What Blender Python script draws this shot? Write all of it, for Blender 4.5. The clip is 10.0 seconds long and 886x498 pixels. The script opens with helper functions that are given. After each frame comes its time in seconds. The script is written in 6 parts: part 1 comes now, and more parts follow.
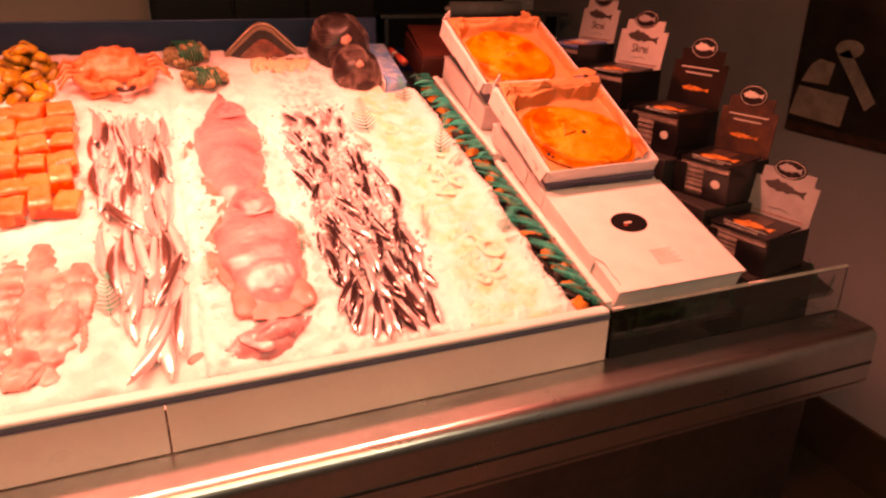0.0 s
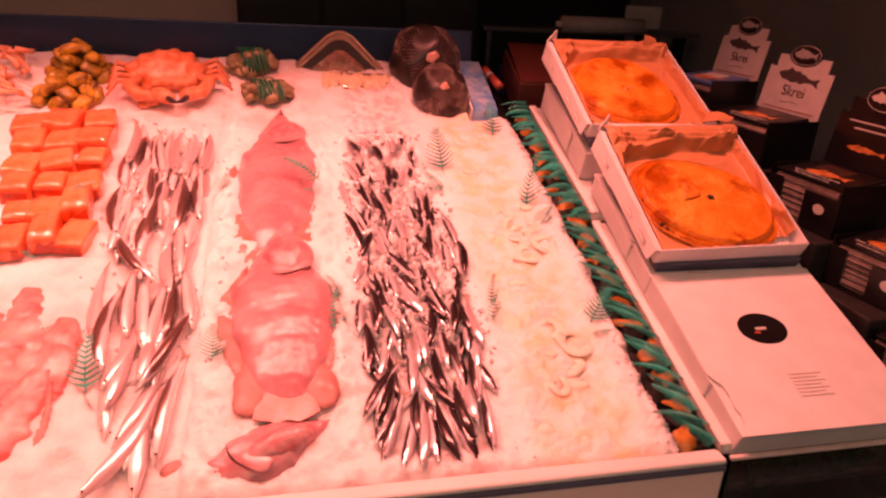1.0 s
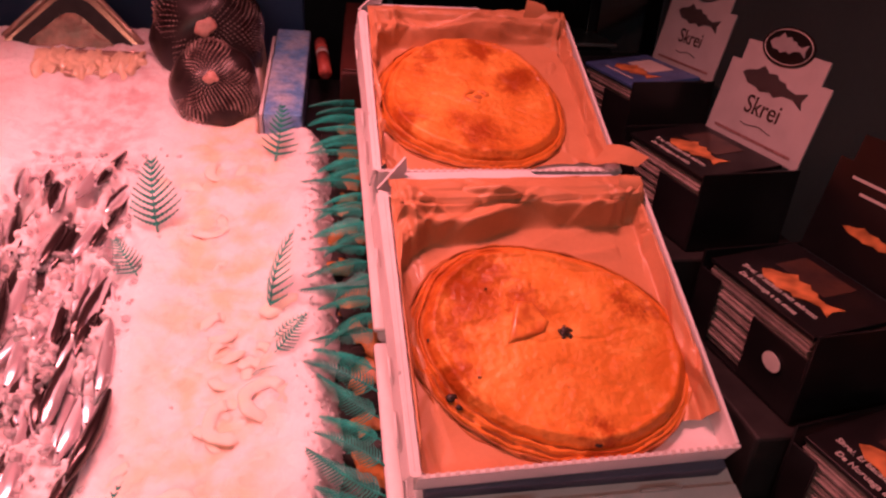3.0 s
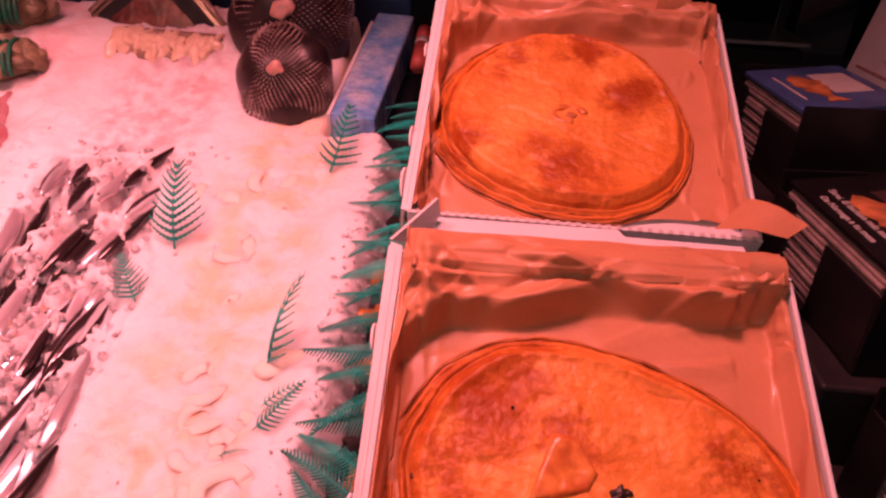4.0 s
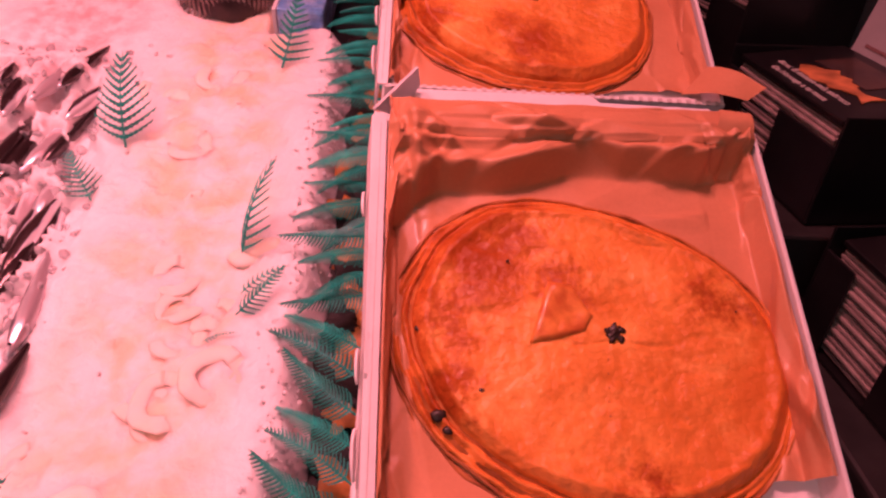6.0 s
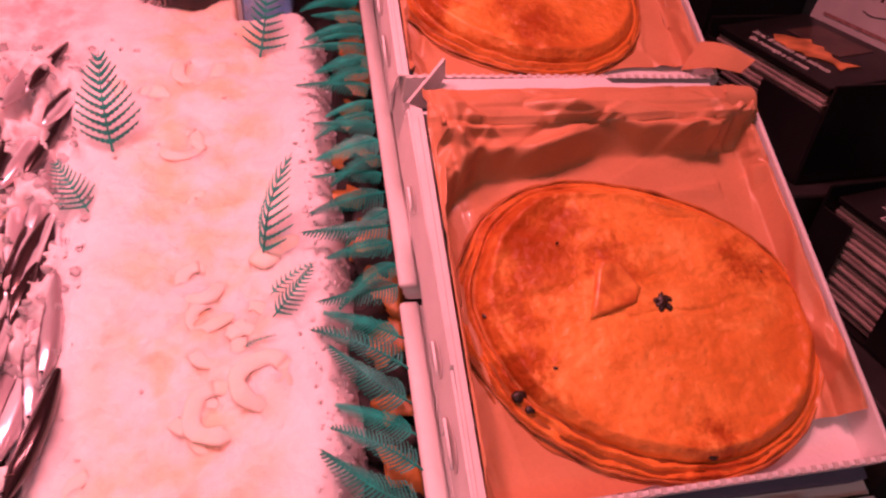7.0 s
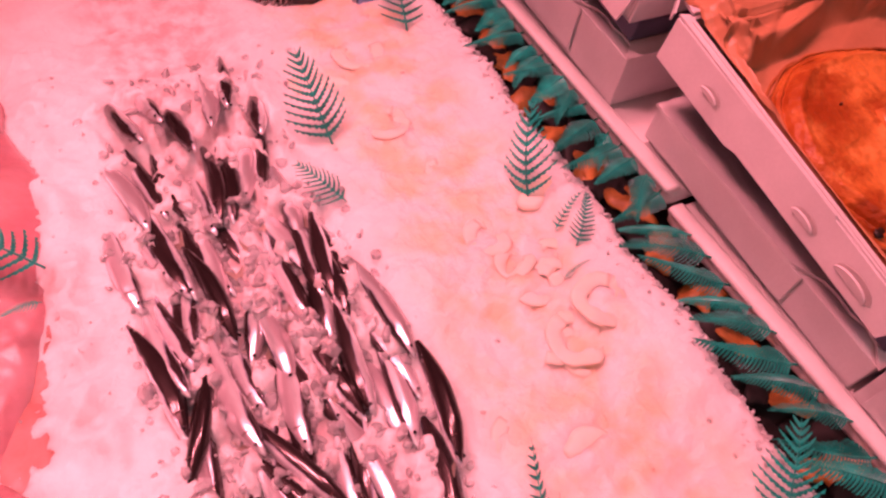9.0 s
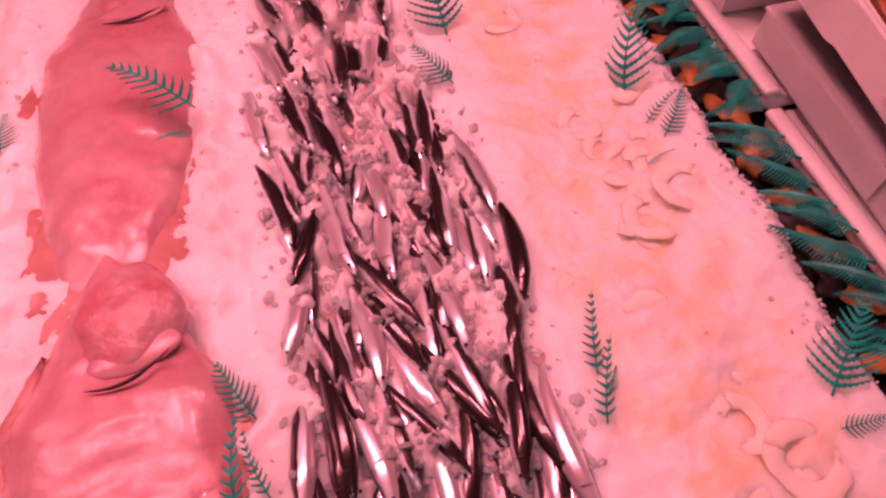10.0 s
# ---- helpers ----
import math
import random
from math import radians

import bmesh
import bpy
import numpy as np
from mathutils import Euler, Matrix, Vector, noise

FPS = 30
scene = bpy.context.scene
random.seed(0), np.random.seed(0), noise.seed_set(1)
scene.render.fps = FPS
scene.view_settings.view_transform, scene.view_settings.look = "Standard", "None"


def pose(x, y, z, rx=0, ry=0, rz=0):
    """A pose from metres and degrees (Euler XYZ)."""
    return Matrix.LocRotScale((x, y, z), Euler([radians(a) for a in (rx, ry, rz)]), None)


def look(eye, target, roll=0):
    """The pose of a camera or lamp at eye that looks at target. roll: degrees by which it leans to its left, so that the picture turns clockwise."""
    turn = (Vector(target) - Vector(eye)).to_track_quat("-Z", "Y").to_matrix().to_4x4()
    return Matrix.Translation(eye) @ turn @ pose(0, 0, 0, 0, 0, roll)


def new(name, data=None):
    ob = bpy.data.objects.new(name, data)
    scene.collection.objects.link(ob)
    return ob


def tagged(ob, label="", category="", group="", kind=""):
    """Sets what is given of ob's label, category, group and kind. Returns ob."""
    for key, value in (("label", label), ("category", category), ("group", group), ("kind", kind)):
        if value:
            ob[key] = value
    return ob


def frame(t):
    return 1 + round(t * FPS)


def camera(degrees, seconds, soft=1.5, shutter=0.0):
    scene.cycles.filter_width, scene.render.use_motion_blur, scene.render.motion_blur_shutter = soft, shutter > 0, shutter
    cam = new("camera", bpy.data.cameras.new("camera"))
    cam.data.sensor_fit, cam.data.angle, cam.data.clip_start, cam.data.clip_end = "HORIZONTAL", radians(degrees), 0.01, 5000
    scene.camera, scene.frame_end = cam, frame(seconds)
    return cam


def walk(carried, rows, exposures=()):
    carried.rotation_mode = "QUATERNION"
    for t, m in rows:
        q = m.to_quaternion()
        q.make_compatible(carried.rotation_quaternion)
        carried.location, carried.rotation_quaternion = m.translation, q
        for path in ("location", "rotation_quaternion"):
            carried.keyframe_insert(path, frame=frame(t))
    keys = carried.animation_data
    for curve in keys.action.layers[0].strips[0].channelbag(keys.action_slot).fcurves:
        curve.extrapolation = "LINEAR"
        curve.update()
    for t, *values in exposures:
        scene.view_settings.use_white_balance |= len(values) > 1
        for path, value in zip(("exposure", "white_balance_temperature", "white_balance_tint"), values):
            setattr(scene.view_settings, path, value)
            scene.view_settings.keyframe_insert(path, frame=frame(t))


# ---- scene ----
cam = camera(65.3, 10.0, soft=2.4)
PATH = [
    (0, (-0.854, -1.123, 1.625), (-0.164, 0.6, 0.882), 0.6),
    (0.5, (-0.743, -0.972, 1.64), (-0.412, 0.866, 0.926), 1.9),
    (1, (-0.681, -0.784, 1.644), (-0.256, 1.022, 0.897), 3.2),
    (1.5, (-0.599, -0.523, 1.689), (-0.001, 1.238, 0.952), 2.1),
    (2, (-0.488, -0.362, 1.675), (0.141, 1.365, 0.886), 1.2),
    (2.5, (-0.271, -0.249, 1.654), (0.213, 1.514, 0.843), -0.0),
    (2.7, (-0.174, -0.211, 1.657), (0.239, 1.548, 0.801), 2.5),
    (3.8, (0.045, 0.065, 1.63), (0.097, 1.819, 0.67), 0.8),
    (4, (0.08, 0.103, 1.625), (-0.047, 1.845, 0.652), 3.0),
    (4.5, (0.165, 0.123, 1.605), (-0.11, 1.826, 0.593), 7.9),
    (5, (0.172, 0.121, 1.577), (-0.163, 1.726, 0.432), 7.6),
    (5.5, (0.107, 0.102, 1.578), (-0.165, 1.717, 0.43), 8.7),
    (5.7, (0.074, 0.084, 1.568), (-0.054, 1.742, 0.458), 7.1),
    (6.8, (-0.085, 0.035, 1.587), (0.333, 1.62, 0.44), 5.8),
    (7, (-0.101, 0.071, 1.59), (0.289, 1.644, 0.418), 5.6),
    (7.5, (-0.219, 0.116, 1.573), (0.35, 1.596, 0.355), 4.3),
    (8, (-0.394, 0.117, 1.576), (0.296, 1.464, 0.269), -0.4),
    (8.5, (-0.469, 0.143, 1.581), (0.239, 1.52, 0.315), -3.4),
    (9, (-0.49, 0.128, 1.559), (0.155, 1.594, 0.362), -3.4),
    (9.5, (-0.496, 0.052, 1.575), (0.008, 1.578, 0.384), -5.7),
    (10, (-0.499, 0.005, 1.509), (-0.207, 1.552, 0.275), -5.5),
]
walk(cam, [(t, look(eye, target, roll)) for t, eye, target, roll in PATH],
     exposures=[(0.0, 1.06, 15500, -3), (0.5, 0.62, 12600, 7), (1.0, 0.3, 9800, 2), (1.5, 0.1, 7700, 6), (2.5, 0.04, 6600, 0), (5.0, 0.0, 6150, 5), (8.5, -0.12, 6050, 9), (9.5, -0.3, 5950, 9), (10.0, -0.5, 5900, 10)])

# ---- world and lamps ----
world = bpy.data.worlds.new("world")
scene.world = world
world.use_nodes = True
world.node_tree.nodes["Background"].inputs["Color"].default_value = (0.35, 0.4, 0.55, 1)
world.node_tree.nodes["Background"].inputs["Strength"].default_value = 0.1

PINK = (1.0, 0.248, 0.285)


def spot(x, y, z, tx, ty, tz, watts, size, colour, radius=0.11, blend=0.7):
    data = bpy.data.lights.new("spot", "SPOT")
    data.energy, data.spot_size, data.spot_blend = watts, radians(size), blend
    data.color, data.shadow_soft_size = colour, radius
    new("spot", data).matrix_world = look((x, y, z), (tx, ty, tz))


for lx in (-2.36, -1.80, -1.24, -0.68, -0.12):
    spot(lx, 0.58, 2.5, lx, 0.42, 1.0, 72, 94, PINK)


def area(x, y, z, tx, ty, tz, watts, sx, sy, colour):
    data = bpy.data.lights.new("area", "AREA")
    data.shape, data.size, data.size_y, data.energy, data.color = "RECTANGLE", sx, sy, watts, colour
    new("area", data).matrix_world = look((x, y, z), (tx, ty, tz))


area(-0.8, -2.4, 2.9, -0.8, -2.3, 0, 16, 2.4, 0.3, (0.80, 0.86, 1.0))
area(-1.3, -1.3, 2.9, -1.3, -1.0, 0, 17, 2.0, 0.2, (1.0, 0.36, 0.28))

# ---- materials ----


def mat(name, base, rough=0.5, metal=0.0, var=0.15, scale=20.0, fine=150.0, bump=0.0, bump_scale=80.0, sss=0.0,
        trans=0.0, ior=1.45, coat=0.0, second=None, random_obj=0.0, spec=0.5, sss_r=(0.012, 0.006, 0.004), bdist=0.002, rvar=0.1):
    """Principled surface with mottling at two scales, grain bump and a second colour in patches."""
    m = bpy.data.materials.new(name)
    m.use_nodes = True
    n, l = m.node_tree.nodes, m.node_tree.links
    p = n["Principled BSDF"]
    tc = n.new("ShaderNodeTexCoord")
    n1 = n.new("ShaderNodeTexNoise")
    n1.inputs["Scale"].default_value, n1.inputs["Detail"].default_value = scale, 5
    n2 = n.new("ShaderNodeTexNoise")
    n2.inputs["Scale"].default_value, n2.inputs["Detail"].default_value = fine, 3
    l.new(tc.outputs["Object"], n1.inputs["Vector"])
    l.new(tc.outputs["Object"], n2.inputs["Vector"])
    ramp = n.new("ShaderNodeMapRange")
    ramp.inputs["From Min"].default_value, ramp.inputs["From Max"].default_value = 0.35, 0.65
    l.new(n1.outputs["Fac"], ramp.inputs["Value"])
    mix = n.new("ShaderNodeMix")
    mix.data_type = "RGBA"
    other = second or tuple(c * (1 - 2 * var) for c in base)
    mix.inputs["A"].default_value, mix.inputs["B"].default_value = (*base, 1), (*other, 1)
    l.new(ramp.outputs["Result"], mix.inputs["Factor"])
    hsv = n.new("ShaderNodeHueSaturation")
    l.new(mix.outputs["Result"], hsv.inputs["Color"])
    val = n.new("ShaderNodeMapRange")
    val.inputs["To Min"].default_value, val.inputs["To Max"].default_value = 1 - var, 1 + var
    l.new(n2.outputs["Fac"], val.inputs["Value"])
    if random_obj:
        info = n.new("ShaderNodeObjectInfo")
        rr = n.new("ShaderNodeMapRange")
        rr.inputs["To Min"].default_value, rr.inputs["To Max"].default_value = 1 - random_obj, 1 + random_obj
        l.new(info.outputs["Random"], rr.inputs["Value"])
        mul = n.new("ShaderNodeMath")
        mul.operation = "MULTIPLY"
        l.new(val.outputs["Result"], mul.inputs[0])
        l.new(rr.outputs["Result"], mul.inputs[1])
        l.new(mul.outputs["Value"], hsv.inputs["Value"])
    else:
        l.new(val.outputs["Result"], hsv.inputs["Value"])
    l.new(hsv.outputs["Color"], p.inputs["Base Color"])
    rv = n.new("ShaderNodeMapRange")
    rv.inputs["To Min"].default_value, rv.inputs["To Max"].default_value = max(rough - rvar, 0.02), min(rough + rvar, 1)
    l.new(n1.outputs["Fac"], rv.inputs["Value"])
    l.new(rv.outputs["Result"], p.inputs["Roughness"])
    p.inputs["Metallic"].default_value = metal
    p.inputs["IOR"].default_value = ior
    p.inputs["Specular IOR Level"].default_value = spec
    p.inputs["Transmission Weight"].default_value = trans
    p.inputs["Coat Weight"].default_value = coat
    p.inputs["Coat Roughness"].default_value = 0.08
    if sss:
        p.inputs["Subsurface Weight"].default_value = sss
        p.inputs["Subsurface Radius"].default_value = sss_r
        p.inputs["Subsurface Scale"].default_value = 1.0
    if bump:
        b = n.new("ShaderNodeBump")
        b.inputs["Strength"].default_value, b.inputs["Distance"].default_value = bump, bdist
        n3 = n.new("ShaderNodeTexNoise")
        n3.inputs["Scale"].default_value, n3.inputs["Detail"].default_value = bump_scale, 6
        l.new(tc.outputs["Object"], n3.inputs["Vector"])
        l.new(n3.outputs["Fac"], b.inputs["Height"])
        l.new(b.outputs["Normal"], p.inputs["Normal"])
        if coat:
            l.new(b.outputs["Normal"], p.inputs["Coat Normal"])
    return m


def fish_mat(name, silver, back, rough=0.2, metal=0.75, half=0.009, edge=0.1):
    """Fish skin: bright flank, dark back on the local +X side, blurred and streaked between."""
    m = bpy.data.materials.new(name)
    m.use_nodes = True
    n, l = m.node_tree.nodes, m.node_tree.links
    p = n["Principled BSDF"]
    tc = n.new("ShaderNodeTexCoord")
    sep = n.new("ShaderNodeSeparateXYZ")
    l.new(tc.outputs["Object"], sep.inputs["Vector"])
    ns = n.new("ShaderNodeTexNoise")
    ns.inputs["Scale"].default_value, ns.inputs["Detail"].default_value = 1.6 / half, 4
    mp = n.new("ShaderNodeMapping")
    mp.inputs["Scale"].default_value = (1, 0.25, 1)
    l.new(tc.outputs["Object"], mp.inputs["Vector"])
    l.new(mp.outputs["Vector"], ns.inputs["Vector"])
    mul = n.new("ShaderNodeMath")
    mul.operation = "MULTIPLY_ADD"
    mul.inputs[1].default_value = half * 0.7
    l.new(ns.outputs["Fac"], mul.inputs[0])
    l.new(sep.outputs["X"], mul.inputs[2])
    rng = n.new("ShaderNodeMapRange")
    rng.inputs["From Min"].default_value, rng.inputs["From Max"].default_value = -half * 0.5 + half * 0.35, half * (0.5 + edge) + half * 0.35
    l.new(mul.outputs["Value"], rng.inputs["Value"])
    mix = n.new("ShaderNodeValToRGB")
    e = mix.color_ramp.elements
    e[0].position, e[0].color = 0.0, (silver[0] * 0.72, silver[1] * 0.62, silver[2] * 0.64, 1)
    e[1].position, e[1].color = 1.0, (*[b * 0.6 for b in back], 1)
    for at, colour in ((0.22, [c * 0.8 for c in silver]), (0.34, silver), (0.50, silver), (0.55, (silver[0] * 0.55, silver[1] * 0.56, silver[2] * 0.66)), (0.61, back)):
        e.new(at).color = (*colour, 1)
    l.new(rng.outputs["Result"], mix.inputs["Fac"])
    info = n.new("ShaderNodeObjectInfo")
    hsv = n.new("ShaderNodeHueSaturation")
    rr = n.new("ShaderNodeMapRange")
    rr.inputs["To Min"].default_value, rr.inputs["To Max"].default_value = 0.75, 1.15
    l.new(info.outputs["Random"], rr.inputs["Value"])
    l.new(rr.outputs["Result"], hsv.inputs["Value"])
    l.new(mix.outputs["Color"], hsv.inputs["Color"])
    l.new(hsv.outputs["Color"], p.inputs["Base Color"])
    p.inputs["Metallic"].default_value = metal
    p.inputs["Roughness"].default_value = rough
    p.inputs["Coat Weight"].default_value = 0.8
    p.inputs["Coat Roughness"].default_value = 0.1
    vor = n.new("ShaderNodeTexVoronoi")
    vor.inputs["Scale"].default_value = 3.2 / half
    l.new(tc.outputs["Object"], vor.inputs["Vector"])
    b = n.new("ShaderNodeBump")
    b.inputs["Strength"].default_value, b.inputs["Distance"].default_value = 0.08, 0.001
    l.new(vor.outputs["Distance"], b.inputs["Height"])
    l.new(b.outputs["Normal"], p.inputs["Normal"])
    return m


M_ICE = mat("crushed_ice", (0.88, 0.89, 0.90), 0.4, var=0.04, scale=9, fine=220, bump=0.75, bump_scale=120, sss=0.85, sss_r=(0.022, 0.020, 0.020), bdist=0.003)
M_CHUNK = mat("ice_lump", (0.86, 0.86, 0.88), 0.12, var=0.04, scale=40, fine=300, bump=0.5, bump_scale=160, sss=0.3, sss_r=(0.010, 0.009, 0.009), ior=1.31, trans=0.62)


def juice(m, bands):
    """Soft stains of fish juice in the ice along strips: (middle x, half width, colour, amount) each."""
    n, l = m.node_tree.nodes, m.node_tree.links
    p = n["Principled BSDF"]
    src = p.inputs["Base Color"].links[0].from_socket
    tc = n.new("ShaderNodeTexCoord")
    sep = n.new("ShaderNodeSeparateXYZ")
    l.new(tc.outputs["Object"], sep.inputs["Vector"])
    for k, (mid, half, colour, amount, size) in enumerate(bands):
        off = n.new("ShaderNodeMath")
        off.operation = "SUBTRACT"
        off.inputs[1].default_value = mid
        l.new(sep.outputs["X"], off.inputs[0])
        mag = n.new("ShaderNodeMath")
        mag.operation = "ABSOLUTE"
        l.new(off.outputs["Value"], mag.inputs[0])
        band = n.new("ShaderNodeMapRange")
        band.interpolation_type = "SMOOTHSTEP"
        band.inputs["From Min"].default_value, band.inputs["From Max"].default_value = half, half * 0.3
        l.new(mag.outputs["Value"], band.inputs["Value"])
        ns = n.new("ShaderNodeTexNoise")
        ns.noise_dimensions = "4D"
        ns.inputs["W"].default_value, ns.inputs["Scale"].default_value, ns.inputs["Detail"].default_value = 3.7 * k, size, 3
        l.new(tc.outputs["Object"], ns.inputs["Vector"])
        patch = n.new("ShaderNodeMapRange")
        patch.interpolation_type = "SMOOTHSTEP"
        patch.inputs["From Min"].default_value, patch.inputs["From Max"].default_value = 0.36, 0.68
        patch.inputs["To Min"].default_value, patch.inputs["To Max"].default_value = 0.12 * amount, amount
        l.new(ns.outputs["Fac"], patch.inputs["Value"])
        both = n.new("ShaderNodeMath")
        both.operation = "MULTIPLY"
        l.new(band.outputs["Result"], both.inputs[0])
        l.new(patch.outputs["Result"], both.inputs[1])
        mix = n.new("ShaderNodeMix")
        mix.data_type = "RGBA"
        mix.inputs["B"].default_value = (*colour, 1)
        l.new(both.outputs["Value"], mix.inputs["Factor"])
        l.new(src, mix.inputs["A"])
        src = mix.outputs["Result"]
    l.new(src, p.inputs["Base Color"])


juice(M_ICE, ((-0.215, 0.125, (0.89, 0.63, 0.36), 0.75, 22), (-0.71, 0.17, (0.80, 0.42, 0.42), 0.55, 14), (-1.13, 0.19, (0.80, 0.42, 0.42), 0.6, 12), (-0.45, 0.13, (0.56, 0.39, 0.40), 0.8, 40), (-0.95, 0.13, (0.72, 0.50, 0.48), 0.5, 20)))
M_STEEL = mat("brushed_steel", (0.66, 0.65, 0.65), 0.3, 1.0, var=0.1, scale=6, fine=60, bump=0.06, bump_scale=40)
M_DARKSTEEL = mat("dull_steel", (0.30, 0.31, 0.33), 0.32, 1.0, var=0.15, scale=4, fine=40, bump=0.08, bump_scale=30)
M_BLUESTEEL = mat("back_panel_steel", (0.10, 0.18, 0.34), 0.24, 0.7, var=0.1, scale=3, fine=30)
M_WHITE = mat("white_board", (0.80, 0.79, 0.78), 0.55, var=0.05, scale=8, fine=120, bump=0.1, bump_scale=120)
M_PANEL = mat("cream_front_panel", (0.78, 0.68, 0.64), 0.3, var=0.05, scale=5, fine=90)
M_CARD = mat("white_cardboard", (0.78, 0.76, 0.76), 0.68, var=0.05, scale=14, fine=260, bump=0.16, bump_scale=240)
M_CARDIN = mat("corrugated_edge", (0.62, 0.57, 0.55), 0.85, var=0.12, scale=30, fine=400, bump=0.5, bump_scale=300)
M_GAPBLUE = mat("dark_gap_blue", (0.10, 0.11, 0.17), 0.6, var=0.1, scale=12, fine=200)
M_KRAFT = mat("kraft_paper", (0.60, 0.28, 0.145), 0.42, var=0.08, scale=16, fine=300, bump=0.12, bump_scale=90, coat=0.15, second=(0.54, 0.245, 0.12))
M_GREEN = mat("plastic_fern", (0.022, 0.42, 0.325), 0.33, var=0.25, scale=40, fine=300, random_obj=0.3)
M_SHADELEAF = mat("shaded_leaf", (0.010, 0.03, 0.014), 0.5, var=0.25, scale=40, fine=300)
M_ORANGE = mat("orange_tissue", (0.70, 0.30, 0.08), 0.4, var=0.3, scale=30, fine=200, bump=0.4, bump_scale=70)
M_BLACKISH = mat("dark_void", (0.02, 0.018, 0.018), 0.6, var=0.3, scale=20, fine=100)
M_WALL = mat("grey_plaster", (0.25, 0.26, 0.285), 0.85, var=0.06, scale=2.5, fine=60, bump=0.15, bump_scale=50)
M_LIGHTWALL = mat("pale_plaster", (0.66, 0.61, 0.57), 0.85, var=0.06, scale=2.5, fine=60)
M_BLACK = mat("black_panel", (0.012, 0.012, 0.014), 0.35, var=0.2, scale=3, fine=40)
M_FLOOR = mat("brown_floor", (0.055, 0.03, 0.02), 0.5, var=0.2, scale=3, fine=60, bump=0.1, bump_scale=30)
M_CEIL = mat("ceiling_paint", (0.30, 0.29, 0.28), 0.9, var=0.05, scale=3, fine=40)
M_GLASS = bpy.data.materials.new("clear_acrylic")
M_GLASS.use_nodes = True
_g = M_GLASS.node_tree.nodes["Principled BSDF"]
_g.inputs["Base Color"].default_value = (0.95, 0.98, 0.96, 1)
_g.inputs["Transmission Weight"].default_value, _g.inputs["Roughness"].default_value = 1.0, 0.03

M_ANCHOVY = fish_mat("anchovy_skin", (0.95, 0.96, 1.0), (0.065, 0.040, 0.042), 0.23, 0.52, 0.0110, 0.35)
M_WHITING = fish_mat("whiting_skin", (0.93, 0.89, 0.89), (0.17, 0.10, 0.09), 0.27, 0.36, 0.0135, 1.7)


def wet(m, scale, strength):
    """A film of water whose own ripples break the shine into small glints."""
    n, l = m.node_tree.nodes, m.node_tree.links
    p = n["Principled BSDF"]
    tc = n.new("ShaderNodeTexCoord")
    ns = n.new("ShaderNodeTexNoise")
    ns.inputs["Scale"].default_value, ns.inputs["Detail"].default_value = scale, 4
    l.new(tc.outputs["Object"], ns.inputs["Vector"])
    b = n.new("ShaderNodeBump")
    b.inputs["Strength"].default_value, b.inputs["Distance"].default_value = strength, 0.0016
    l.new(ns.outputs["Fac"], b.inputs["Height"])
    l.new(b.outputs["Normal"], p.inputs["Coat Normal"])
    p.inputs["Coat Roughness"].default_value = 0.05


M_EYE = mat("fish_eye", (0.02, 0.02, 0.025), 0.08, var=0.1)
M_FIN = mat("fish_fin", (0.45, 0.36, 0.30), 0.35, var=0.2, scale=60, fine=300, trans=0.2)
M_PINKFISH = mat("skinned_fish_flesh", (0.52, 0.30, 0.325), 0.25, var=0.18, scale=10, fine=60, bump=0.3, bump_scale=80, second=(0.45, 0.18, 0.21), sss=0.2, spec=0.5, coat=1.0, bdist=0.003)
M_SIDEFIN = mat("wet_side_fin", (0.50, 0.24, 0.23), 0.42, var=0.2, scale=26, fine=120, bump=0.4, bump_scale=90, second=(0.36, 0.15, 0.13), coat=0.12)
M_GILL = mat("dark_gill_edge", (0.22, 0.09, 0.085), 0.3, var=0.2, scale=60)
M_REDFLESH = mat("red_head_flesh", (0.46, 0.14, 0.17), 0.18, var=0.25, scale=34, fine=120, bump=0.7, bump_scale=80, second=(0.48, 0.27, 0.29), coat=0.7, bdist=0.005)
M_FRINGE = mat("brown_fin_fringe", (0.46, 0.23, 0.19), 0.35, var=0.25, scale=22, fine=160, bump=0.5, bump_scale=80, second=(0.66, 0.42, 0.34), coat=0.3)
M_FILLET = mat("pink_fillet", (0.78, 0.42, 0.40), 0.32, var=0.16, scale=16, fine=80, bump=0.5, bump_scale=60, second=(0.60, 0.11, 0.12), coat=0.15, sss=0.3, bdist=0.003)
M_PALEFISH = mat("pale_fish_slice", (0.82, 0.66, 0.63), 0.28, var=0.1, scale=14, fine=90, bump=0.3, bump_scale=60, second=(0.78, 0.52, 0.50), coat=0.12)
wet(M_PINKFISH, 230, 0.9)
wet(M_REDFLESH, 230, 0.9)
M_SQUID = mat("squid_ring_flesh", (0.95, 0.86, 0.74), 0.42, var=0.03, scale=40, fine=120, bump=0.2, bump_scale=120, second=(0.94, 0.82, 0.66), sss=0.25, sss_r=(0.018, 0.014, 0.010), spec=0.15)
M_CRAB = mat("crab_shell", (0.66, 0.17, 0.08), 0.34, var=0.2, scale=45, fine=160, bump=0.6, bump_scale=90, second=(0.78, 0.36, 0.22), coat=0.2, bdist=0.003)
M_PRAWN = mat("prawn_shell", (0.80, 0.27, 0.13), 0.25, var=0.2, scale=40, fine=160, second=(0.85, 0.50, 0.36), coat=0.4, random_obj=0.15)
M_CLAM = mat("clam_shell", (0.30, 0.24, 0.13), 0.35, var=0.25, scale=60, fine=200, bump=0.6, bump_scale=140, second=(0.16, 0.14, 0.08), random_obj=0.25)
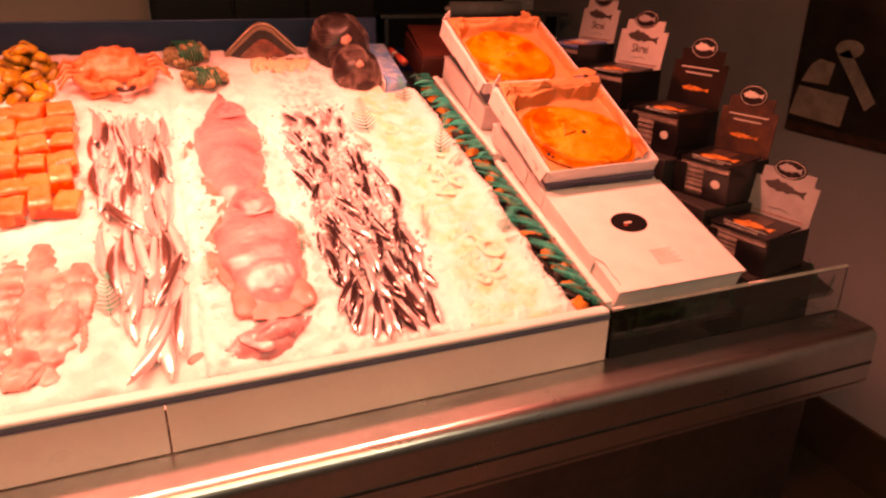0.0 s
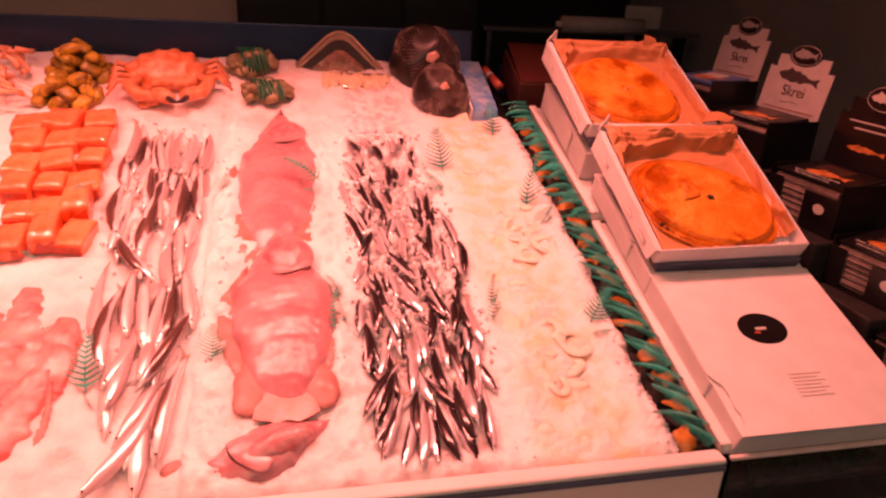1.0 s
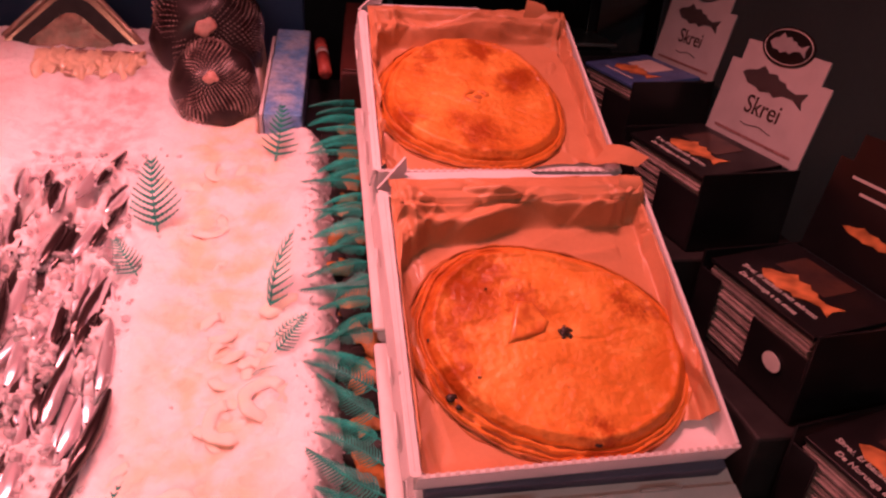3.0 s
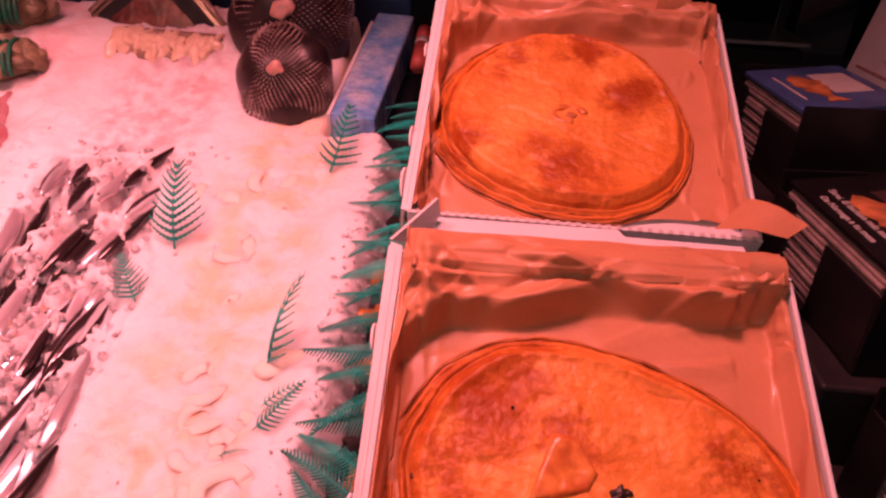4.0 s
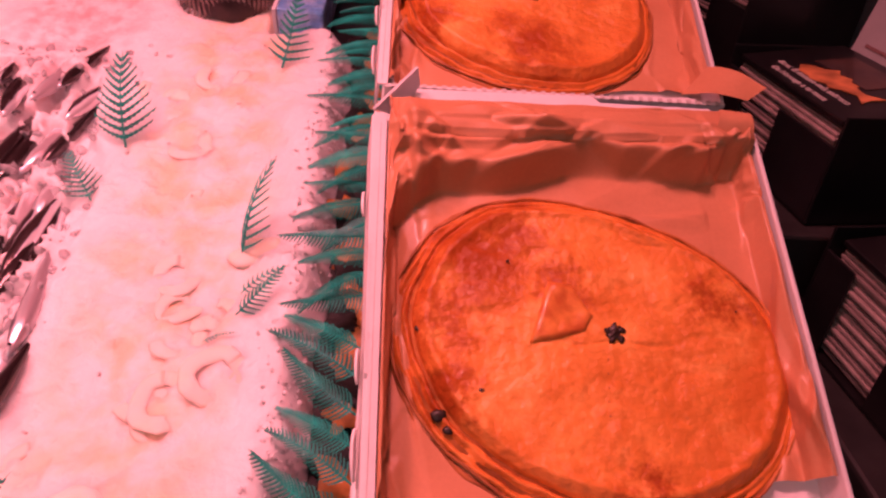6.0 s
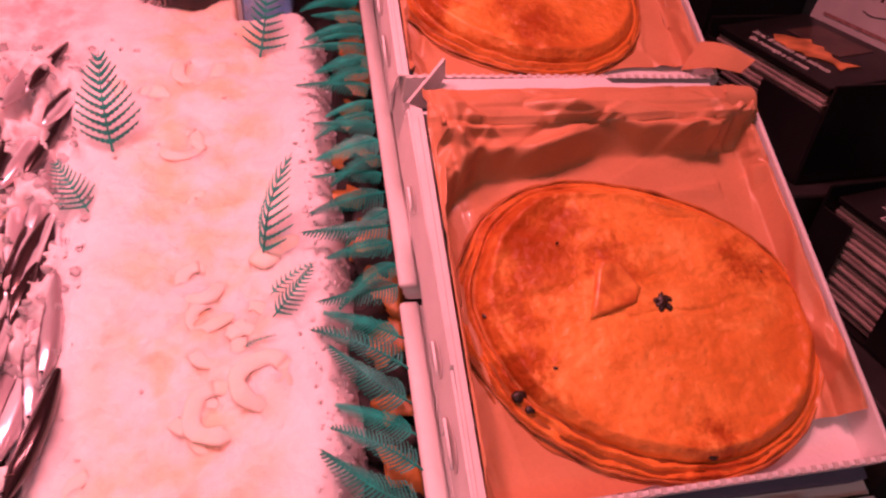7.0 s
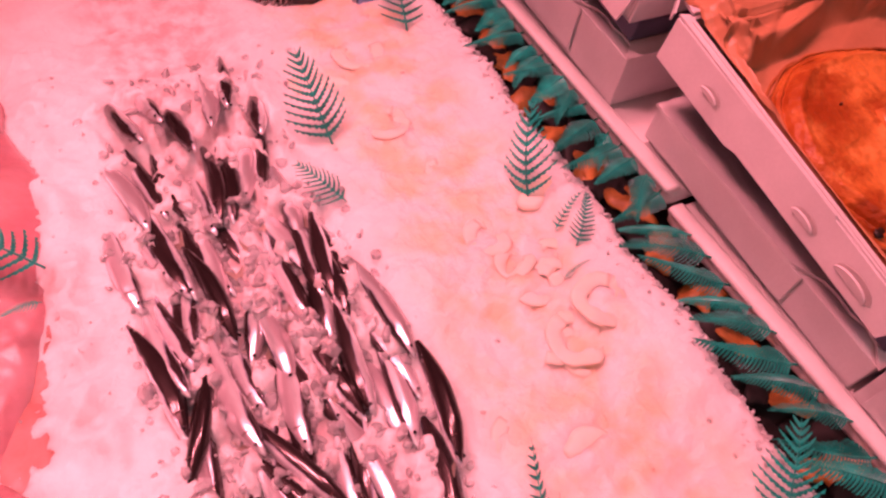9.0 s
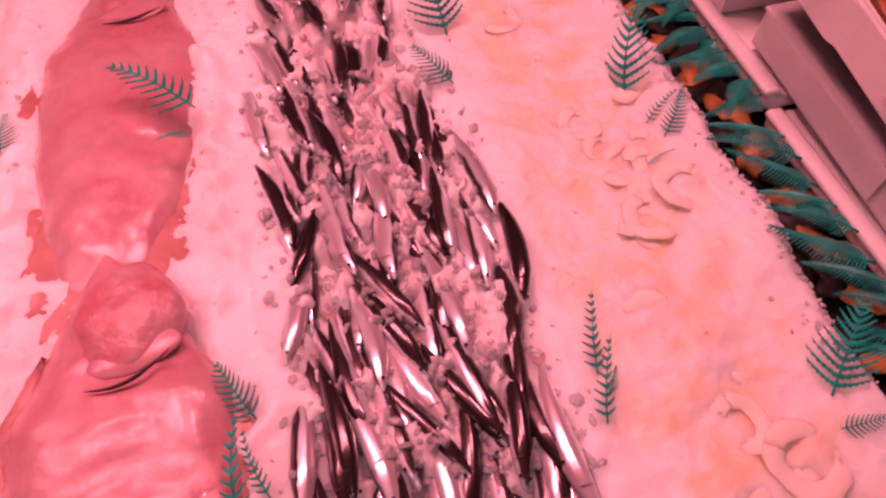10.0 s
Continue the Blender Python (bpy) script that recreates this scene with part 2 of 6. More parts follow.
M_MUSSEL = mat("yellow_shell", (0.60, 0.40, 0.07), 0.3, var=0.25, scale=50, fine=200, bump=0.5, bump_scale=110, second=(0.18, 0.10, 0.03), random_obj=0.4)
M_NETDARK = mat("dark_scale", (0.014, 0.010, 0.010), 0.35, var=0.3, scale=40, fine=200, second=(0.035, 0.022, 0.022))
M_KNOT = mat("scale_tip", (0.46, 0.36, 0.33), 0.16, var=0.4, scale=50, fine=200, second=(0.12, 0.07, 0.065))
M_GOLD = mat("gold_tray_film", (0.46, 0.33, 0.25), 0.15, 0.25, var=0.15, scale=20, fine=120, coat=0.6, bump=0.3, bump_scale=40)
M_DARKFLESH = mat("dark_wet_flesh", (0.24, 0.07, 0.06), 0.2, var=0.3, scale=40, fine=120, coat=0.6, bump=0.5, bump_scale=60)
M_CREAM = mat("cream_flesh", (0.84, 0.66, 0.46), 0.3, var=0.12, scale=40, fine=150, bump=0.4, bump_scale=60, coat=0.3)
M_BLUEFOIL = mat("blue_foil", (0.20, 0.50, 0.95), 0.2, 0.3, var=0.25, scale=24, fine=120, bump=1.0, bump_scale=45, bdist=0.008, second=(0.62, 0.80, 1.0))
M_REDBOX = mat("dark_red_card", (0.07, 0.016, 0.012), 0.5, var=0.2, scale=12, fine=100)
M_PRINTBLACK = mat("black_print", (0.009, 0.008, 0.009), 0.34, var=0.2, scale=20, fine=160, coat=0.06)
M_PRINTBROWN = mat("brown_print", (0.07, 0.035, 0.024), 0.32, var=0.4, scale=24, fine=120, coat=0.2, second=(0.03, 0.02, 0.02))
M_PACK = mat("pale_pack_edges", (0.32, 0.26, 0.24), 0.5, var=0.25, scale=20, fine=200, random_obj=0.3)
M_GREYCARD = mat("grey_card", (0.34, 0.33, 0.34), 0.5, var=0.1, scale=20, fine=160)
M_SMOKED = mat("smoked_fish_print", (0.72, 0.28, 0.10), 0.35, var=0.3, scale=50, fine=200)
M_BLUEPRINT = mat("blue_print", (0.07, 0.13, 0.32), 0.3, var=0.2, scale=20, fine=160)
M_PALEPRINT = mat("pale_print", (0.62, 0.58, 0.55), 0.45, var=0.1, scale=20, fine=160)
M_REDPRINT = mat("red_print", (0.5, 0.1, 0.08), 0.45, var=0.1, scale=20, fine=160)
M_PRINTINK = mat("ink", (0.06, 0.05, 0.05), 0.5, var=0.1)


def pie_mat(name, seed, scorched):
    """Baked pastry: golden, mottled at two scales, scorched in the given spots (x, y, radius) and along the rim."""
    m = mat(name, (0.86, 0.335, 0.075), 0.36, var=0.2, scale=22, fine=160, bump=0.6, bump_scale=110, second=(0.64, 0.21, 0.036), coat=0.07, spec=0.32, bdist=0.005)
    n, l = m.node_tree.nodes, m.node_tree.links
    p = n["Principled BSDF"]
    was = p.inputs["Base Color"].links[0].from_socket
    tc = n.new("ShaderNodeTexCoord")
    ns = n.new("ShaderNodeTexNoise")
    ns.noise_dimensions = "4D"
    ns.inputs["W"].default_value = seed
    ns.inputs["Scale"].default_value, ns.inputs["Detail"].default_value = 23, 12
    ns.inputs["Roughness"].default_value = 0.72
    l.new(tc.outputs["Object"], ns.inputs["Vector"])

    def ramp(value, a, b, lo=0.0, hi=1.0):
        r = n.new("ShaderNodeMapRange")
        r.interpolation_type = "SMOOTHSTEP"
        r.inputs["From Min"].default_value, r.inputs["From Max"].default_value = a, b
        r.inputs["To Min"].default_value, r.inputs["To Max"].default_value = lo, hi
        l.new(value, r.inputs["Value"])
        return r.outputs["Result"]

    def calc(op, a, b):
        q = n.new("ShaderNodeMath")
        q.operation = op
        l.new(a, q.inputs[0])
        if isinstance(b, float):
            q.inputs[1].default_value = b
        else:
            l.new(b, q.inputs[1])
        return q.outputs["Value"]

    jitter = calc("MULTIPLY", calc("SUBTRACT", ns.outputs["Fac"], 0.5), 0.19)
    total = None
    for x, y, r in scorched:
        d = n.new("ShaderNodeVectorMath")
        d.operation = "DISTANCE"
        d.inputs[1].default_value = (x, y, 0.016)
        l.new(tc.outputs["Object"], d.inputs[0])
        spot_f = ramp(calc("ADD", d.outputs["Value"], jitter), r * 1.3, 0.0, 0.0, 1.0)
        total = spot_f if total is None else calc("MAXIMUM", total, spot_f)
    ln = n.new("ShaderNodeVectorMath")
    ln.operation = "LENGTH"
    l.new(tc.outputs["Object"], ln.inputs[0])
    edge = ramp(calc("SUBTRACT", ln.outputs["Value"], calc("MULTIPLY", jitter, 0.9)), 0.080, 0.152, 0.0, 0.75)
    pale = ramp(ns.outputs["Fac"], 0.50, 0.66, 0.0, 0.7)
    src = was
    for fac, colour in ((pale, (0.90, 0.42, 0.12)), (edge, (0.60, 0.17, 0.03)), (total, (0.34, 0.066, 0.010))):
        mix = n.new("ShaderNodeMix")
        mix.data_type = "RGBA"
        l.new(fac, mix.inputs["Factor"])
        l.new(src, mix.inputs["A"])
        mix.inputs["B"].default_value = (*colour, 1)
        src = mix.outputs["Result"]
    l.new(src, p.inputs["Base Color"])
    return m


M_PIE = pie_mat("pie_crust", 1.3, ((-0.090, 0.070, 0.062), (-0.126, 0.022, 0.040), (-0.060, 0.100, 0.045), (-0.112, -0.050, 0.034), (0.118, 0.035, 0.024), (0.03, -0.118, 0.026), (-0.02, 0.045, 0.03)))
M_PIEFAR = pie_mat("pie_crust_back", 7.9, ((0.0, -0.085, 0.05), (0.075, 0.03, 0.035), (-0.06, 0.09, 0.035), (-0.10, -0.06, 0.035), (0.03, 0.10, 0.03)))
M_PIEBROWN = mat("browned_pastry", (0.50, 0.13, 0.03), 0.35, var=0.2, scale=60, fine=160, bump=0.4, bump_scale=90, second=(0.72, 0.28, 0.06), coat=0.3)
M_PIERIM = mat("pie_rim", (0.58, 0.21, 0.055), 0.5, var=0.25, scale=30, fine=120, bump=0.7, bump_scale=60, second=(0.24, 0.07, 0.018), bdist=0.004)
M_BURNT = mat("burnt_filling", (0.03, 0.018, 0.012), 0.45, var=0.3, scale=60, fine=200)

# ---- mesh helpers ----
BED = Matrix.Translation((0, 0, 0.93)) @ pose(0, 0, 0, 17)


def bedpose(x, v, h, rx=0, ry=0, rz=0):
    """A pose on the sloping bed: x along the counter, v up the slope, h off it."""
    return BED @ pose(x, v, h, rx, ry, rz)


def mesh_of(name, verts, faces, material, smooth=True):
    me = bpy.data.meshes.new(name)
    me.from_pydata([tuple(v) for v in verts], [], faces)
    me.materials.append(material)
    if smooth:
        me.polygons.foreach_set("use_smooth", [True] * len(me.polygons))
    me.update()
    return me


def bm_mesh(name, bm, material, smooth=True):
    me = bpy.data.meshes.new(name)
    bm.normal_update()
    bm.to_mesh(me)
    bm.free()
    me.materials.append(material)
    if smooth:
        me.polygons.foreach_set("use_smooth", [True] * len(me.polygons))
    return me


def part(name, me, parent, m=None, label=""):
    ob = new(name, me)
    ob.parent = parent
    if m is not None:
        ob.matrix_basis = m
    if label:
        ob["label"] = label
    return ob


def thing(name, m, label, category, group="", kind="", me=None):
    ob = new(name, me)
    ob.matrix_basis = m
    return tagged(ob, label, category, group, kind)


def box_bm(sx, sy, sz, bevel=0.0, seg=2, at=(0, 0, 0), bm=None):
    """A bevelled box whose low corner is at `at`."""
    own = bmesh.new()
    bmesh.ops.create_cube(own, size=1)
    bmesh.ops.scale(own, vec=(sx, sy, sz), verts=own.verts)
    bmesh.ops.translate(own, vec=(at[0] + sx / 2, at[1] + sy / 2, at[2] + sz / 2), verts=own.verts)
    if bevel:
        bmesh.ops.bevel(own, geom=own.edges[:], offset=bevel, segments=seg, affect="EDGES", profile=0.5)
    if bm is None:
        return own
    tmp = bpy.data.meshes.new("tmp")
    own.to_mesh(tmp)
    own.free()
    bm.from_mesh(tmp)
    bpy.data.meshes.remove(tmp)
    return bm


def box_me(name, sx, sy, sz, material, bevel=0.0, at=(0, 0, 0), smooth=False):
    return bm_mesh(name, box_bm(sx, sy, sz, bevel, 2, at), material, smooth)


def ribbon(outline, thick, name, material):
    """A flat plate cut to an outline of (x, y) points, with thickness."""
    n = len(outline)
    verts = [(x, y, 0) for x, y in outline] + [(x, y, thick) for x, y in outline]
    faces = [tuple(range(n - 1, -1, -1)), tuple(range(n, 2 * n))]
    faces += [(i, (i + 1) % n, n + (i + 1) % n, n + i) for i in range(n)]
    return mesh_of(name, verts, faces, material, False)


def tube(points, radii, name, material, sides=8, flat=1.0):
    """A closed tube along points."""
    verts, faces = [], []
    pts = [Vector(p) for p in points]
    for i, p in enumerate(pts):
        d = (pts[min(i + 1, len(pts) - 1)] - pts[max(i - 1, 0)]).normalized()
        side = d.cross(Vector((0, 0, 1)))
        if side.length < 1e-3:
            side = Vector((1, 0, 0))
        side.normalize()
        up = side.cross(d)
        for k in range(sides):
            a = 2 * math.pi * k / sides
            verts.append(p + side * math.cos(a) * radii[i] + up * math.sin(a) * radii[i] * flat)
    for i in range(len(pts) - 1):
        for k in range(sides):
            a, b = i * sides + k, i * sides + (k + 1) % sides
            faces.append((a, b, b + sides, a + sides))
    faces.append(tuple(range(sides - 1, -1, -1)))
    faces.append(tuple(range((len(pts) - 1) * sides, len(pts) * sides)))
    return mesh_of(name, verts, faces, material)


def blob(name, rx, ry, rz, material, seed=0.0, rough=0.0, freq=30.0, sub=3, power=1.0):
    """A lumpy ellipsoid."""
    bm = bmesh.new()
    bmesh.ops.create_icosphere(bm, subdivisions=sub, radius=1)
    for v in bm.verts:
        c = v.co
        k = 1 + rough * noise.noise(Vector((c.x * rx, c.y * ry, c.z * rz)) * freq + Vector((seed, seed * 2, 0)))
        v.co = Vector((c.x * rx * k, c.y * ry * k, c.z * rz * k))
    return bm_mesh(name, bm, material)


def text_me(name, body, size, material):
    """Raised lettering as a mesh."""
    cu = bpy.data.curves.new(name, "FONT")
    cu.body, cu.size, cu.extrude, cu.align_x = body, size, 0.0004, "CENTER"
    ob = bpy.data.objects.new(name, cu)
    me = bpy.data.meshes.new_from_object(ob)
    bpy.data.objects.remove(ob)
    me.materials.clear()
    me.materials.append(material)
    return me

# ---- room ----


def slab(name, x0, x1, y0, y1, z0, z1, material, label, category):
    ob = new(name, box_me(name, x1 - x0, y1 - y0, z1 - z0, material, 0, (x0, y0, z0)))
    return tagged(ob, label, category, kind="structure")


slab("floor", -5, 1.4, -5, 3.2, -0.1, 0, M_FLOOR, "dark brown shop floor", "floor")
slab("ceiling", -5, 1.4, -5, 3.2, 3.0, 3.1, M_CEIL, "plain dim ceiling", "ceiling")
slab("wall_east", 1.2, 1.4, -5, 3.2, 0, 3.0, M_WALL, "plain grey-beige plaster wall beside the counter", "wall")
slab("wall_west", -5.2, -5, -5, 3.2, 0, 3.0, M_LIGHTWALL, "plain pale plaster wall", "wall")
slab("wall_south", -5, 1.2, -5.2, -5, 0, 3.0, M_WALL, "plain grey plaster wall", "wall")
slab("wall_north", -5, -0.87, 2.55, 2.75, 0, 3.0, M_LIGHTWALL, "pale plaster wall behind the counter", "wall")
# black colour stands for the darkness of the opening beside the pale wall
slab("wall_north_dark", -0.87, 1.2, 3.0, 3.2, 0, 3.0, M_BLACK, "wall of the unlit back room, its darkness put into the colour", "wall")
slab("baseboard", 1.185, 1.2, -5, 3.0, 0, 0.22, M_FLOOR, "dark brown skirting along the wall", "skirting")

black_unit = thing("tall_cabinet", Matrix.Translation((-0.86, 2.1, 0)), "tall glossy black cabinet behind the counter", "cabinet")
part("body", box_me("body", 0.95, 0.5, 2.4, M_BLACK, 0.006), black_unit)
for i in range(3):
    part("door_panel", box_me("door_panel", 0.30, 0.02, 2.3, M_BLACK, 0.004), black_unit, pose(0.015 + i * 0.313, -0.022, 0.05))

# ---- counter ----
counter = thing("display_counter", Matrix.Translation((0, 0, 0)), "stainless steel fish counter with a rounded front rail", "counter")
part("base_cabinet", box_me("base_cabinet", 3.6, 1.35, 0.62, M_DARKSTEEL, 0.01, (-2.95, -0.02, 0.06)), counter)


def profile_bar(name, prof, x0, x1, material):
    """A bar along x with a (y, z) profile."""
    n = len(prof)
    verts = [(x0, y, z) for y, z in prof] + [(x1, y, z) for y, z in prof]
    faces = [tuple(range(n)), tuple(range(2 * n - 1, n - 1, -1))]
    faces += [(i, n + i, n + (i + 1) % n, (i + 1) % n) for i in range(n)]
    return mesh_of(name, verts, faces, material, False)


rail = [(-0.004, 0.80), (-0.004, 0.826), (-0.09, 0.826)]
rail += [(-0.105 - 0.028 * math.sin(a), 0.798 + 0.028 * math.cos(a)) for a in [math.pi * i / 20 for i in range(11)]]
rail += [(-0.133, 0.69), (-0.127, 0.678), (-0.116, 0.672), (-0.116, 0.66), (-0.004, 0.66)]
part("front_rail", profile_bar("front_rail", rail, -3.0, 0.69, M_STEEL), counter)
part("rail_groove", box_me("rail_groove", 3.69, 0.004, 0.006, M_BLACKISH, 0, (-3.0, -0.1352, 0.735)), counter)
part("lower_trim", box_me("lower_trim", 3.66, 0.02, 0.05, M_STEEL, 0.006, (-2.98, -0.05, 0.60)), counter)
part("back_panel", box_me("back_panel", 2.90, 0.02, 0.55, M_BLUESTEEL, 0.004, (-3.0, 1.44, 0.92)), counter, None, "blue-grey steel back panel")
part("bed_floor", box_me("bed_floor", 3.65, 1.42, 0.02, M_DARKSTEEL, 0.003), counter, bedpose(-2.95, 0.0, -0.085))
for i in range(4):
    x1 = -0.02 - i * 0.905
    part("front_panel", box_me("front_panel", 0.902, 0.012, 0.112, M_PANEL, 0.002, (x1 - 0.902, -0.016, 0.828)), counter)
part("tray_lip", box_me("tray_lip", 2.95, 0.03, 0.012, M_WHITE, 0.005, (-2.97, -0.018, 0.940), True), counter, None, "white rounded lip of the ice tray")
part("lip_gasket", box_me("lip_gasket", 2.95, 0.008, 0.010, M_GAPBLUE, 0.002, (-2.97, -0.020, 0.931)), counter)
guard = part("glass_guard", box_me("glass_guard", 0.70, 0.008, 0.118, M_GLASS, 0.001, (-0.012, -0.016, 0.828)), counter, None, "clear acrylic guard over dark greenery")
part("guard_edge", box_me("guard_edge", 0.70, 0.010, 0.006, M_CARDIN, 0.002, (-0.012, -0.017, 0.9465)), counter)

# ---- ice ----


def fbm(x, y, s, o=3):
    return noise.fractal(Vector((x * s, y * s, 3.7)), 0.8, 2.1, o)


def smooth(a, b, x):
    t = min(max((x - a) / (b - a), 0), 1)
    return t * t * (3 - 2 * t)


def ice_base(x, v):
    """Height of the packed ice off the bed plane."""
    h = 0.009 * fbm(x, v, 7) + 0.0045 * fbm(x, v, 34) + 0.0022 * noise.noise(Vector((x * 130, v * 130, 0)))
    strip = smooth(0.13, 0.08, abs(x + 0.45 - 0.02 * (v - 0.6))) * smooth(0.06, 0.1, v) * smooth(1.02, 0.92, v)
    h -= 0.019 * strip
    strip = smooth(0.11, 0.06, abs(x + 0.94)) * smooth(1.08, 1.0, v)
    h -= 0.012 * strip
    h += 0.03 * smooth(1.15, 1.35, v)
    h -= 0.02 * smooth(0.05, 0.0, v)
    edge = -0.050 + 0.012 * fbm(1.0, v, 9)
    h -= 0.085 * smooth(edge - 0.035, edge + 0.028, x)
    h += 0.012 * smooth(edge - 0.12, edge - 0.05, x) * smooth(edge, edge - 0.04, x)
    h -= 0.13 * smooth(-0.186, -0.172, x) * smooth(1.125, 1.145, v)
    return h


def ice_h(x, v):
    """Packed ice with loose slush heaped between the small fish."""
    h = ice_base(x, v)
    for mid, half, lo, hi in ((-0.45, 0.12, 0.26, 1.06), (-0.94, 0.10, 0.40, 1.10)):
        if abs(x - mid) < half:
            m = smooth(half, half - 0.035, abs(x - mid)) * smooth(lo, lo + 0.15, v) * smooth(hi, hi - 0.06, v)
            cover = 0.02 - 0.09 * smooth(0.80, 0.98, v) if mid > -0.6 else 0.36
            k = noise.fractal(Vector((x * 30, v * 20, 1.3)), 0.9, 2.1, 3)
            k = smooth(cover, cover + 0.22, k)
            h += m * k * (0.019 + 0.005 * noise.noise(Vector((x * 160, v * 160, 4))))
    for mid, half in ((-0.71, 0.104), (-1.13, 0.115)):
        off = abs(abs(x - mid) - half)
        if off < 0.05 and 0.03 < v < 1.15:
            h += 0.013 * smooth(0.034, 0.0, off) * smooth(-0.45, 0.5, noise.fractal(Vector((x * 24, v * 24, 6.0)), 0.9, 2.1, 3)) * (1 if mid > -1 else smooth(0.55, 0.45, v))
    return h


def grid_mesh(name, x0, x1, v0, v1, step, fn, material):
    nx, nv = int((x1 - x0) / step), int((v1 - v0) / step)
    verts = []
    for j in range(nv + 1):
        for i in range(nx + 1):
            x, v = x0 + (x1 - x0) * i / nx, v0 + (v1 - v0) * j / nv
            verts.append((x, v, fn(x, v)))
    w = nx + 1
    faces = [(j * w + i, j * w + i + 1, j * w + w + i + 1, j * w + w + i) for j in range(nv) for i in range(nx)]
    return mesh_of(name, verts, faces, material)


ice = thing("crushed_ice", BED, "sloping bed of white crushed ice in the counter", "ice", kind="stuff",
            me=grid_mesh("crushed_ice", -0.85, -0.03, 0.005, 1.43, 0.0045, ice_h, M_ICE))
part("outer_ice", grid_mesh("outer_ice", -2.9, -0.8455, 0.005, 1.43, 0.011, ice_h, M_ICE), ice)["kind"] = "stuff"


def lumps(name, spots, parent, material=M_CHUNK):
    """Many faceted ice lumps: (x, v, h, size) each, in one mesh."""
    base = bmesh.new()
    bmesh.ops.create_icosphere(base, subdivisions=1, radius=1)
    bv, bf = [v.co.copy() for v in base.verts], [[v.index for v in f.verts] for f in base.faces]
    base.free()
    rng = random.Random(5)
    verts, faces = [], []
    for x, v, h, s in spots:
        rot = Euler((rng.uniform(0, 6), rng.uniform(0, 6), rng.uniform(0, 6))).to_matrix()
        st = Vector((rng.uniform(0.6, 1.3), rng.uniform(0.5, 1.1), rng.uniform(0.35, 0.8)))
        o = len(verts)
        for c in bv:
            k = rng.uniform(0.8, 1.15)
            q = rot @ Vector((c.x * st.x * s * k, c.y * st.y * s * k, c.z * st.z * s * k))
            verts.append((x + q.x, v + q.y, h + q.z))
        faces += [tuple(o + i for i in f) for f in bf]
    ob = part(name, mesh_of(name, verts, faces, material, False), parent)
    ob["kind"] = "stuff"
    return ob


rng = random.Random(11)
spots = []
for _ in range(1500):
    x, v = rng.gauss(-0.45, 0.065), rng.uniform(0.24, 1.06)
    if abs(x + 0.45) < 0.125 and (v < 0.84 or rng.random() < 0.25):
        low = rng.random() < 0.34 or v > 0.86
        spots.append((x, v, ice_h(x, v) + (rng.uniform(0.000, 0.004) if low else rng.uniform(-0.003, 0.003)), rng.uniform(0.003, 0.0095)))
for _ in range(120):
    x, v = rng.gauss(-0.94, 0.06), rng.uniform(0.25, 1.1)
    spots.append((x, v, ice_h(x, v) + rng.uniform(-0.002, 0.003), rng.uniform(0.003, 0.008)))
lumps("ice_lump", spots, ice)
spots = []
for _ in range(60):
    x, v = rng.uniform(-0.62, -0.075), rng.uniform(0.03, 1.1)
    spots.append((x, v, ice_h(x, v) + rng.uniform(-0.002, 0.001), rng.uniform(0.002, 0.0055)))
for _ in range(900):
    v = rng.uniform(0.02, 1.12)
    x = -0.062 + 0.012 * fbm(1.0, v, 9) + rng.gauss(-0.012, 0.012)
    spots.append((x, v, ice_h(x, v) + rng.uniform(-0.001, 0.003), rng.uniform(0.0015, 0.0045)))
for _ in range(130):
    v = rng.uniform(0.06, 1.08)
    x = rng.choice((-0.57, -0.335, -0.605, -0.81)) + rng.gauss(0, 0.012)
    spots.append((x, v, ice_h(x, v) + rng.uniform(-0.002, 0.002), rng.uniform(0.0015, 0.004)))
lumps("ice_grain", spots, ice, M_ICE)

# ---- boxes and pies ----


